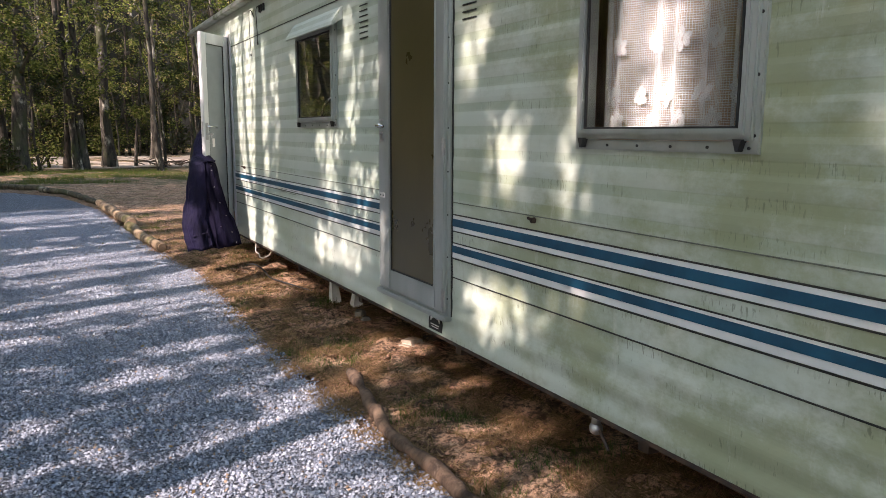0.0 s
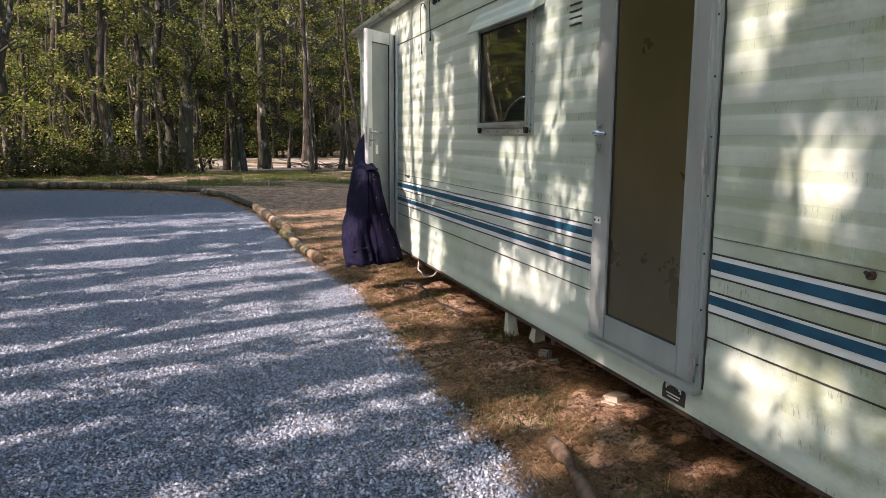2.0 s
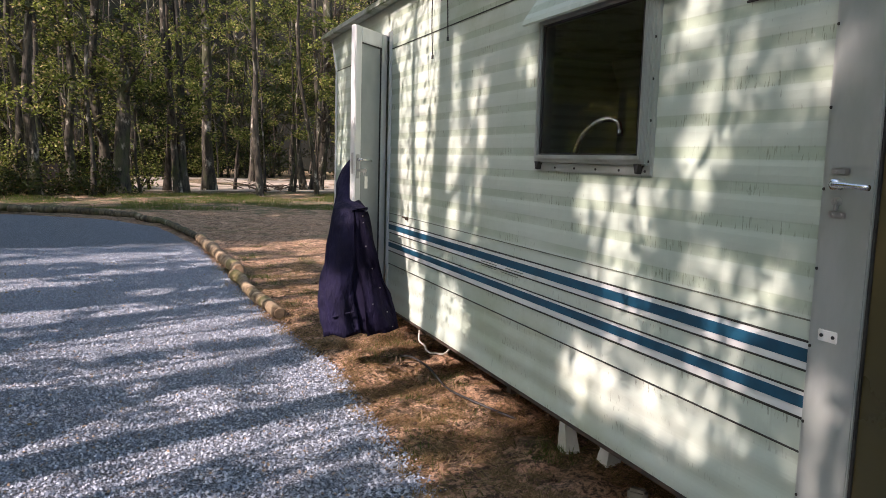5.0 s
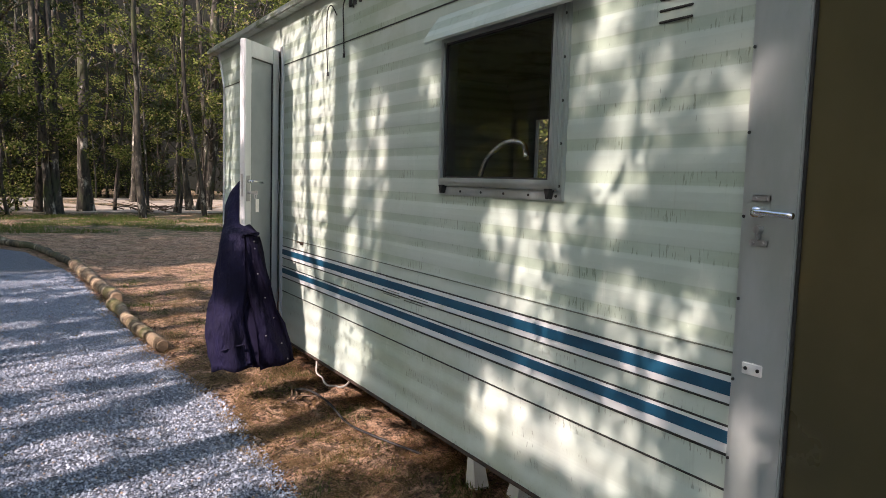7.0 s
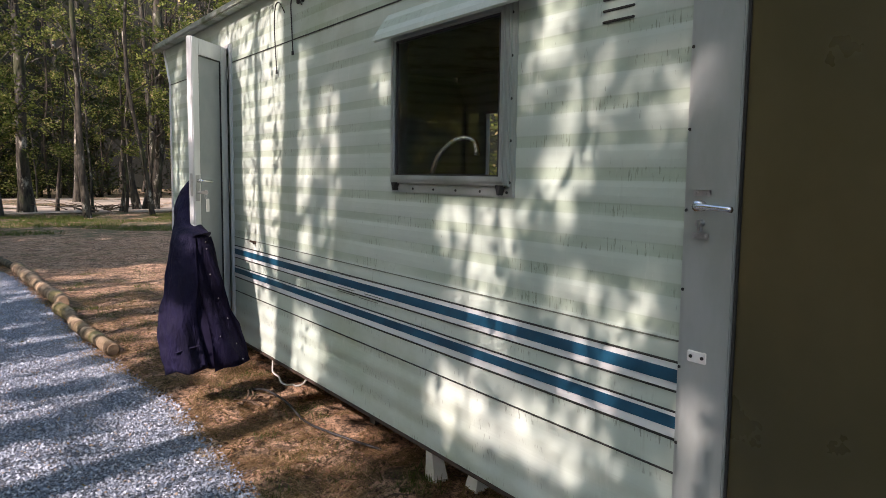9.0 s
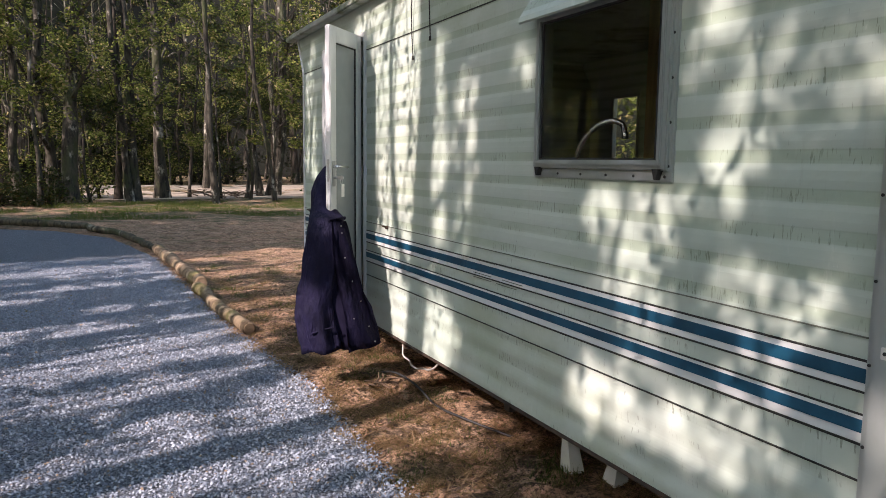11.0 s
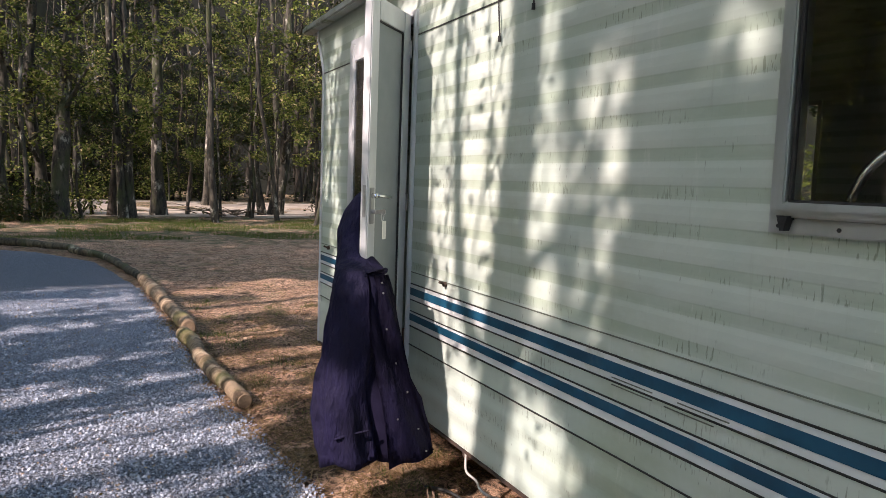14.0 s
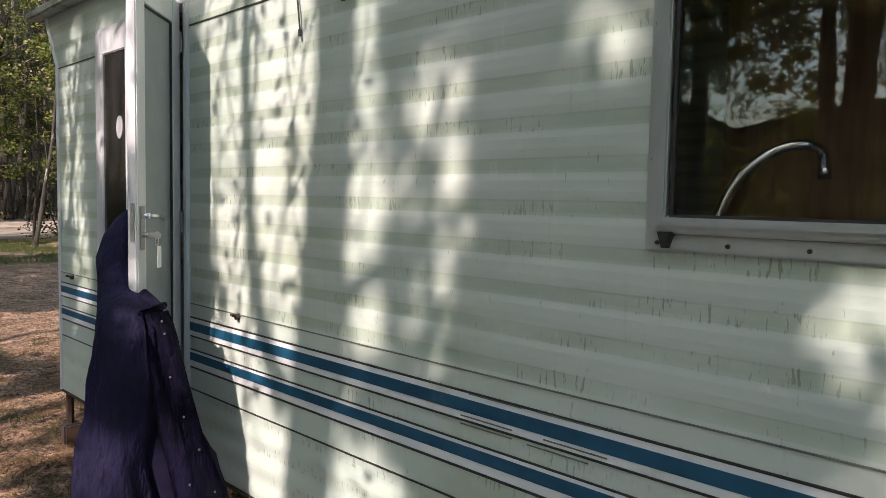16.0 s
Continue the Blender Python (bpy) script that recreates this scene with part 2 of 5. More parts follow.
M_BARK_DARK = bark_material("dark_bark", (0.012, 0.009, 0.006), (0.05, 0.039, 0.027), (0.13, 0.115, 0.085), (0.05, 0.06, 0.02))
M_LOG = bark_material("mossy_log_bark", (0.09, 0.06, 0.034), (0.34, 0.245, 0.15), (0.48, 0.38, 0.25), (0.17, 0.16, 0.05))
M_MOSSY = bark_material("dark_mossy_bark", (0.022, 0.018, 0.010), (0.13, 0.11, 0.065), (0.34, 0.31, 0.21), (0.055, 0.065, 0.018))
M_STICK = bark_material("dead_branch_bark", (0.045, 0.028, 0.018), (0.19, 0.125, 0.08), (0.36, 0.28, 0.21), (0.08, 0.055, 0.035))
M_PALE_STONE = surface("pale_stone", (0.46, 0.38, 0.29), (0.64, 0.56, 0.45), 22, 0.9, bump=0.6, stain=(0.28, 0.21, 0.14))
M_CUT = surface("cut_wood", (0.19, 0.13, 0.08), (0.30, 0.21, 0.13), 20, 0.85, bump=0.4)
M_LEAF = leaf_material("green_leaves", (0.016, 0.032, 0.006), (0.52, 0.56, 0.15), (0.46, 0.35, 0.18))
# darker copy of the green leaves; the wood's shade is in its colour
M_LEAF_DARK = leaf_material("leaves_shade_painted", (0.007, 0.015, 0.004), (0.040, 0.060, 0.014), (0.06, 0.04, 0.015), 0.05)
M_GRASS = leaf_material("grass_blades", (0.022, 0.05, 0.010), (0.13, 0.19, 0.042), (0.15, 0.11, 0.045))
M_NEEDLE = leaf_material("dry_needles", (0.22, 0.13, 0.068), (0.70, 0.50, 0.32), (0.08, 0.046, 0.022))
M_PATH = surface("pale_track", (0.33, 0.265, 0.20), (0.50, 0.42, 0.33), 0.8, 0.95, bump=0.5, bscale=20, stain=(0.22, 0.15, 0.09), stain_at=(0.55, 0.7), stain_scale=0.6)
# near black even in sun: the far wood's gloom is in this colour
M_FAR = surface("distant_wood_gloom", (0.002, 0.003, 0.0015), (0.008, 0.011, 0.004), 0.35, 1.0, stretch=(1, 1, 0.4), bump=0.0, stain=(0.004, 0.005, 0.003), stain_scale=0.7, stain_at=(0.45, 0.6))


# ---- mesh helpers ----
def part(name, bm, material, parent=None, label="", smooth=False):
    me = bpy.data.meshes.new(name)
    bmesh.ops.recalc_face_normals(bm, faces=bm.faces)
    if smooth:
        for f in bm.faces:
            f.smooth = True
    bm.to_mesh(me)
    bm.free()
    me.materials.append(material)
    ob = new(name, me)
    ob.parent = parent
    if label:
        tagged(ob, label)
    return ob


def empty(name, label, category, group="", at=(0, 0, 0), kind=""):
    ob = new(name)
    ob.empty_display_size = 0.1
    ob.location = at
    return tagged(ob, label, category, group, kind)


def box(bm, x0, y0, z0, x1, y1, z1, bevel=0.0):
    r = bmesh.ops.create_cube(bm, size=1.0, matrix=Matrix.Translation(((x0 + x1) / 2, (y0 + y1) / 2, (z0 + z1) / 2)) @ Matrix.Diagonal((abs(x1 - x0), abs(y1 - y0), abs(z1 - z0), 1)))
    if bevel:
        edges = {e for v in r["verts"] for e in v.link_edges}
        bmesh.ops.bevel(bm, geom=list(edges), offset=bevel, segments=2, affect="EDGES", clamp_overlap=True)
    return bm


def block(*a, bevel=0.0):
    return box(bmesh.new(), *a, bevel=bevel)


def disc(bm, centre, axis, radius, depth, segments=14):
    m = Matrix.Translation(centre) @ Vector(axis).to_track_quat("Z", "Y").to_matrix().to_4x4()
    bmesh.ops.create_cone(bm, cap_ends=True, segments=segments, radius1=radius, radius2=radius * 0.92, depth=depth, matrix=m)
    return bm


def tube(bm, points, radii, sides=8, rough=0.0, caps=True):
    """A tube along points; rough: how uneven it is."""
    pts = [Vector(p) for p in points]
    rings, side = [], None
    for i, p in enumerate(pts):
        way = (pts[min(i + 1, len(pts) - 1)] - pts[max(i - 1, 0)]).normalized()
        if side is None:
            side = way.orthogonal().normalized()
        side = (side - way * side.dot(way)).normalized()
        up = way.cross(side)
        r = radii[i] if hasattr(radii, "__len__") else radii
        ring = []
        for k in range(sides):
            a = 2 * math.pi * k / sides
            rr = r * (1 + rough * noise.noise((p + (side * math.cos(a) + up * math.sin(a)) * max(r, 0.02)) * (0.28 / max(r, 0.03))))
            ring.append(bm.verts.new(p + (side * math.cos(a) + up * math.sin(a)) * rr))
        rings.append(ring)
    for a, b in zip(rings, rings[1:]):
        for k in range(sides):
            bm.faces.new((a[k], a[(k + 1) % sides], b[(k + 1) % sides], b[k]))
    if caps:
        bm.faces.new(rings[0][::-1])
        bm.faces.new(rings[-1])
    return bm


def spline(points, steps):
    """A smooth line through points."""
    p = [Vector(q) for q in points]
    p = [2 * p[0] - p[1]] + p + [2 * p[-1] - p[-2]]
    out = []
    for i in range(1, len(p) - 2):
        for s in range(steps):
            t = s / steps
            a, b, c, d = p[i - 1:i + 3]
            out.append(0.5 * (2 * b + (c - a) * t + (2 * a - 5 * b + 4 * c - d) * t * t + (3 * b - a - 3 * c + d) * t ** 3))
    return out + [p[-2]]


def raw_mesh(name, verts, faces, material, parent=None):
    """One mesh out of arrays; all faces have the same number of corners."""
    verts, faces = np.asarray(verts, dtype=np.float32), np.asarray(faces, dtype=np.int32)
    n, k = faces.shape
    me = bpy.data.meshes.new(name)
    me.vertices.add(len(verts))
    me.vertices.foreach_set("co", verts.ravel())
    me.loops.add(n * k)
    me.loops.foreach_set("vertex_index", faces.ravel())
    me.polygons.add(n)
    me.polygons.foreach_set("loop_start", np.arange(0, n * k, k, dtype=np.int32))
    me.update(calc_edges=True)
    me.validate()
    me.materials.append(material)
    ob = new(name, me)
    ob.parent = parent
    return ob


def leaves(name, centres, spread, per, size, material, parent, rng, flat=0.5):
    """Many small leaves in clumps round the centres; each leaf is a folded diamond."""
    c = np.repeat(np.asarray(centres, dtype=float), per, axis=0)
    n = len(c)
    s = np.repeat(np.asarray(spread, dtype=float) * np.ones(len(centres)), per)
    off = rng.normal(size=(n, 3))
    off /= np.linalg.norm(off, axis=1)[:, None]
    off *= (rng.random(n) ** 0.5 * s)[:, None]
    off[:, 2] *= 0.75
    c = c + off
    a = rng.normal(size=(n, 3))
    a[:, 2] *= flat
    a /= np.linalg.norm(a, axis=1)[:, None]
    b = np.cross(a, rng.normal(size=(n, 3)))
    b /= np.linalg.norm(b, axis=1)[:, None]
    up = np.cross(a, b)
    ln = (size * (0.7 + 0.6 * rng.random(n)))[:, None]
    v = np.stack([c - a * ln * 0.5, c + b * ln * 0.28 + up * ln * 0.06, c + a * ln * 0.5, c - b * ln * 0.28 + up * ln * 0.06], axis=1).reshape(-1, 3)
    return raw_mesh(name, v, np.arange(n * 4).reshape(n, 4), material, parent)


# ---- ground ----
EDGE = [(-9.0, -0.38), (-1.6, -0.46), (-0.4, -0.54), (1.0, -0.56), (2.5, -0.53), (3.4, -0.50), (4.3, -0.60), (5.0, -0.70), (7.3, -0.80), (10.6, -0.95), (11.5, -1.10), (13.3, -1.40), (15.0, -2.35), (16.3, -4.1), (16.9, -6.0), (17.1, -10.0)]


def edge_x(y):
    """The x of the gravel's border at y."""
    return float(np.interp(y, [e[0] for e in EDGE], [e[1] for e in EDGE]))


def height(x, y):
    """The height of the soil."""
    gravel = 1.0 if y < 17.0 and x < edge_x(y) else 0.0
    out = x - edge_x(y) if y < 17.0 else 1.0
    s = min(max(out / 0.25 + 0.2, 0.0), 1.0) * (1 - gravel)
    p = Vector((x, y, 0))
    h = 0.05 * noise.noise(p * 1.6) + (0.034 * noise.noise(p * 6.0) + 0.018 * noise.noise(p * 16.0)) * max(0.0, min(1.0, (7.5 - y) / 2))
    h += 0.06 * math.exp(-((x - 0.12) / 0.3) ** 2 - ((y - 2.7) / 0.7) ** 2)
    if y > 18:
        h += 0.05 * noise.noise(p * 0.35) * min((y - 18) / 4, 1)
    return s * h - 0.03 * (1 - s)


def build_ground():
    xs = np.concatenate([[-400, -150, -60, -30, -20], np.arange(-14, -1.3, 0.7), np.arange(-1.3, 0.9, 0.05), np.arange(0.9, 8, 0.5), [12, 20, 35, 70, 160, 400]])
    ys = np.concatenate([[-400, -150, -50, -20, -10], np.arange(-6, -4, 0.4), np.arange(-4, 7, 0.06), np.arange(7, 24, 0.3), np.arange(24, 44, 1.0), [50, 65, 90, 160, 400]])
    verts = [(x, y, height(x, y)) for y in ys for x in xs]
    w = len(xs)
    faces = [(j * w + i, j * w + i + 1, (j + 1) * w + i + 1, (j + 1) * w + i) for j in range(len(ys) - 1) for i in range(w - 1)]
    g = raw_mesh("ground", verts, faces, M_SOIL)
    for f in g.data.polygons:
        f.use_smooth = True
    tagged(g, "bare brown forest soil with dry needles and patches of grass", "ground", kind="structure")
    bm = bmesh.new()
    line = []
    for y in np.arange(-9, 17.1, 0.1):
        wob = 0.035 * noise.noise(Vector((3.1, y * 2.3, 0))) + 0.02 * noise.noise(Vector((1.7, y * 8.0, 0)))
        line.append((edge_x(y) + wob, y))
    rows = []
    for x, y in line:
        rows.append([bm.verts.new((xx, y, 0.0)) for xx in (x, min(-6.2, -6.2 - 0.5 * (y - 9)))])
    for a, b in zip(rows, rows[1:]):
        bm.faces.new((a[0], b[0], b[1], a[1]))
    gr = part("gravel_yard", bm, M_GRAVEL)
    tagged(gr, "blue-grey crushed gravel yard with a curved border", "gravel yard", kind="structure")


def build_gravel_stones():
    rng = np.random.default_rng(5)
    n = 330000
    y = -4.2 + 14.5 * rng.random(n) ** 1.75
    ex = np.interp(y, [e[0] for e in EDGE], [e[1] for e in EDGE])
    x = ex + 0.03 - 3.4 * rng.random(n) ** 1.15 + rng.normal(size=n) * 0.03
    r = 0.0036 + 0.0058 * rng.random(n) ** 1.7
    # a tilted chip: four corners in the bed, one crown off the middle
    base = np.array([(1, 0, 0), (0, 1, 0), (-1, 0, 0), (0, -1, 0), (0, 0, 0.9)])
    v = base[None] * (0.65 + 0.7 * rng.random((n, 5, 1)))
    v[:, 4, :2] = rng.normal(size=(n, 2)) * 0.35
    a = rng.random(n) * 6.283
    ca, sa = np.cos(a), np.sin(a)
    vx = v[:, :, 0] * ca[:, None] - v[:, :, 1] * sa[:, None]
    vy = v[:, :, 0] * sa[:, None] + v[:, :, 1] * ca[:, None]
    tilt = rng.normal(size=(n, 2)) * 0.4
    vz = v[:, :, 2] + vx * tilt[:, :1] + vy * tilt[:, 1:]
    v = np.stack([vx, vy, vz], axis=2) * r[:, None, None]
    v += np.stack([x, y, 0.001 + 0.55 * r * rng.random(n)], axis=1)[:, None]
    f = np.array([(0, 1, 4), (1, 2, 4), (2, 3, 4), (3, 0, 4)])
    ob = raw_mesh("gravel_stones", v.reshape(-1, 3), (f[None] + 5 * np.arange(n)[:, None, None]).reshape(-1, 3), M_STONE)
    tagged(ob, "loose blue-grey angular gravel stones", "gravel", kind="stuff")


def blades(name, x, y, z, length, width, lean, material, label, category, rng):
    """Thin upright or lying blades as narrow triangles."""
    n = len(x)
    a = rng.random(n) * 6.283
    d = np.stack([np.cos(a), np.sin(a)], axis=1)
    p = np.stack([-d[:, 1], d[:, 0]], axis=1)
    ln = length * (0.5 + rng.random(n))
    ang = lean[0] + (lean[1] - lean[0]) * rng.random(n)
    root = np.stack([x, y, z], axis=1)
    w3 = np.concatenate([p * width / 2, np.zeros((n, 1))], axis=1)
    tip = root + np.concatenate([d * (ln * np.sin(ang))[:, None], (ln * np.cos(ang))[:, None]], axis=1)
    v = np.stack([root - w3, root + w3, tip], axis=1).reshape(-1, 3)
    ob = raw_mesh(name, v, np.arange(3 * n).reshape(n, 3), material)
    return tagged(ob, label, category, kind="stuff")


def build_litter():
    rng = np.random.default_rng(8)
    n = 110000
    y = -3.9 + 12 * rng.random(n) ** 1.3
    ex = np.interp(y, [e[0] for e in EDGE], [e[1] for e in EDGE])
    x = ex - 0.06 + (1.0 + 0.16 * np.maximum(y, 0)) * rng.random(n)
    keep = np.array([noise.noise(Vector((p * 3.5, q * 3.5, 1.0))) + 0.5 * noise.noise(Vector((p * 9, q * 9, 4.0))) > -0.02 for p, q in zip(x, y)])
    x, y = x[keep], y[keep]
    z = np.array([max(height(a, b), 0) for a, b in zip(x, y)]) + 0.003
    blades("needle_litter", x, y, z, 0.06, 0.005, (1.15, 1.62), M_NEEDLE, "dry brown needles and straw on the soil", "needle litter", rng)
    n = 2600
    y = -3.8 + 12 * rng.random(n) ** 1.3
    x = np.interp(y, [e[0] for e in EDGE], [e[1] for e in EDGE]) + (0.75 + 0.12 * np.maximum(y, 0)) * rng.random(n)
    r = 0.006 + 0.016 * rng.random(n) ** 2.5
    base = np.array([(1, 0, 0), (0, 1, 0), (-1, 0, 0), (0, -1, 0), (0, 0, 0.8), (0, 0, -0.6)])
    v = base[None] * (0.6 + 0.8 * rng.random((n, 6, 1))) * r[:, None, None]
    v += np.stack([x, y, np.array([height(p, q) for p, q in zip(x, y)]) + 0.3 * r], axis=1)[:, None]
    f = np.array([(0, 1, 4), (1, 2, 4), (2, 3, 4), (3, 0, 4), (1, 0, 5), (2, 1, 5), (3, 2, 5), (0, 3, 5)])
    ob = raw_mesh("soil_clods", v.reshape(-1, 3), (f[None] + 6 * np.arange(n)[:, None, None]).reshape(-1, 3), M_SOIL)
    tagged(ob, "small crumbs of brown soil", "soil", kind="stuff")
    # fallen leaves on the gravel and the soil
    n = 300
    y = -4.0 + 13 * rng.random(n)
    x = -4.0 + 4.2 * rng.random(n)
    c = np.stack([x, y, np.array([max(height(p, q), 0.004) for p, q in zip(x, y)]) + 0.010], axis=1)
    ob = leaves("fallen_leaves", c, 0.004, 1, 0.026, M_NEEDLE, None, rng, flat=0.15)
    tagged(ob, "scattered dry brown fallen leaves", "fallen leaves", kind="stuff")
    n = 9000
    y = 0.5 + 16 * rng.random(n)
    x = np.interp(y, [e[0] for e in EDGE], [e[1] for e in EDGE]) + 0.05 + (0.55 + 0.28 * np.maximum(y - 3, 0)) * rng.random(n)
    z = np.array([height(p, q) for p, q in zip(x, y)]) + 0.006
    blades("straw_litter", x, y, z, 0.07, 0.009, (1.2, 1.6), M_NEEDLE, "dry straw and bits of bark on the soil", "litter", rng)
    # tufts of grass
    gx, gy = [], []
    for _ in range(340):
        cy = -3.9 + 14 * rng.random() ** 1.2
        cx = edge_x(cy) + 0.03 + (0.75 + 0.2 * max(cy - 3, 0)) * rng.random()
        if noise.noise(Vector((cx * 1.5, cy * 1.5, 7.0))) < 0.02:
            continue
        k = int(30 + 50 * rng.random())
        gx += list(cx + rng.normal(size=k) * 0.06)
        gy += list(cy + rng.normal(size=k) * 0.06)
    gx, gy = np.array(gx), np.array(gy)
    gz = np.array([height(a, b) for a, b in zip(gx, gy)])
    blades("grass", gx, gy, gz, 0.045, 0.004, (0.2, 1.3), M_GRASS, "sparse short grass growing on the soil", "grass", rng)
    n = 60000
    gx = -9 + 18 * rng.random(n)
    gy = 17.4 + 7.5 * rng.random(n)
    keep = np.array([noise.noise(Vector((a * 0.5, b * 0.5, 3.0))) > -0.12 for a, b in zip(gx, gy)])
    gx, gy = gx[keep], gy[keep]
    gz = np.array([height(a, b) for a, b in zip(gx, gy)])
    blades("verge_grass", gx, gy, gz, 0.09, 0.012, (0.1, 1.2), M_GRASS, "low green verge plants at the edge of the wood", "grass", rng)


# ---- caravan ----
Y_NEAR, Y_FAR, Z_LOW, Z_SEAM, Z_TOP = -5.2, 5.26, 0.335, 2.168, 2.49
DOOR = (-0.81, 0.0, 0.447, 2.29)            # y, y, z, z of the openings
DOUBLE_DOOR = (3.656, 4.65, 0.405, 2.29)
WINDOW = (0.735, 1.505, 1.405, 2.025)
WINDOW_2 = (-2.49, -1.762, 1.318, 2.025)
RIB = 0.1025


def rib(z):
    """How far the side wall stands out at z: flat boards below, ribs above."""
    if z < 1.02:
        return -0.0025 * math.sin((z - 0.335) * 2 * math.pi / 0.105) if z < 0.65 else 0.0
    if z > 2.15:
        return 0.0
    w = math.sin((z - 1.152 + RIB / 4) * 2 * math.pi / RIB)
    return 0.0012 * max(min(w * 1.7, 1), -1) * min((z - 1.02) / 0.05, 1)


def far_end(z):
    """The wall's far end leans out under the roof."""
    return Y_FAR + max(0.0, min(z - 2.18, 0.26)) * 0.62


def wall_with_openings():
    bm = bmesh.new()
    holes = (DOOR, DOUBLE_DOOR, WINDOW, WINDOW_2)
    ys = sorted({Y_NEAR, Y_FAR, *(h[0] for h in holes), *(h[1] for h in holes), *np.arange(Y_NEAR + 0.25, Y_FAR, 0.5).round(3)})
    zs = sorted({Z_LOW, Z_TOP, *(h[2] for h in holes), *(h[3] for h in holes), *np.arange(Z_LOW, 2.15, 0.0128).round(4), 2.18, 2.44})
    grid = {}

    def vert(i, j, back):
        key = (i, j, back)
        if key not in grid:
            y, z = ys[i], zs[j]
            if i == len(ys) - 1:
                y = far_end(z)
            grid[key] = bm.verts.new((0.05 if back else rib(z), y, z))
        return grid[key]

    def solid(i, j):
        if not (0 <= i < len(ys) - 1 and 0 <= j < len(zs) - 1):
            return False
        y, z = (ys[i] + ys[i + 1]) / 2, (zs[j] + zs[j + 1]) / 2
        return not any(h[0] < y < h[1] and h[2] < z < h[3] for h in holes)

    for i in range(len(ys) - 1):
        for j in range(len(zs) - 1):
            if not solid(i, j):
                continue
            for back in (0, 1):
                bm.faces.new([vert(i, j, back), vert(i + 1, j, back), vert(i + 1, j + 1, back), vert(i, j + 1, back)])
            for di, dj, a, b in ((-1, 0, (i, j), (i, j + 1)), (1, 0, (i + 1, j), (i + 1, j + 1)), (0, -1, (i, j), (i + 1, j)), (0, 1, (i, j + 1), (i + 1, j + 1))):
                if not solid(i + di, j + dj):
                    bm.faces.new([vert(*a, 0), vert(*b, 0), vert(*b, 1), vert(*a, 1)])
    return bm


def segments(z, inset=0.004):
    """The stretches of side wall at z that no opening breaks."""
    cuts = [Y_NEAR]
    for h in sorted((DOOR, DOUBLE_DOOR, WINDOW, WINDOW_2)):
        if h[2] - 0.05 < z < h[3] + 0.05:
            cuts += [h[0] - inset, h[1] + inset]
    cuts.append(far_end(z))
    return list(zip(cuts[::2], cuts[1::2]))


def band(caravan, name, z0, z1, proud, material, label):
    for a, b in segments((z0 + z1) / 2):
        part(name, block(-proud, a, z0, 0.004, b, z1), material, caravan, label)


def frame_bm(y0, y1, z0, z1, width, x0, x1, bevel=0.004):
    """A rectangular frame in the wall's plane, in one piece."""
    bm = bmesh.new()
    rings = []
    for x in (x0, x1):
        for d in (0.0, width):
            rings.append([bm.verts.new((x, y, z)) for y, z in ((y0 + d, z0 + d), (y1 - d, z0 + d), (y1 - d, z1 - d), (y0 + d, z1 - d))])
    front, front_in, back, back_in = rings
    faces = []
    for k in range(4):
        q = (k + 1) % 4
        faces.append(bm.faces.new((front[k], front[q], front_in[q], front_in[k])))
        bm.faces.new((back[k], back_in[k], back_in[q], back[q]))
        bm.faces.new((front[k], back[k], back[q], front[q]))
        bm.faces.new((front_in[k], front_in[q], back_in[q], back_in[k]))
    if bevel:
        edges = {e for r in (front, front_in) for v in r for e in v.link_edges if all(abs(w.co.x - x0) < 1e-6 for w in e.verts) and (e.verts[0] in r and e.verts[1] in r)}
        bmesh.ops.bevel(bm, geom=list(edges), offset=min(bevel, width * 0.3), segments=2, affect="EDGES", clamp_overlap=True)
    return bm


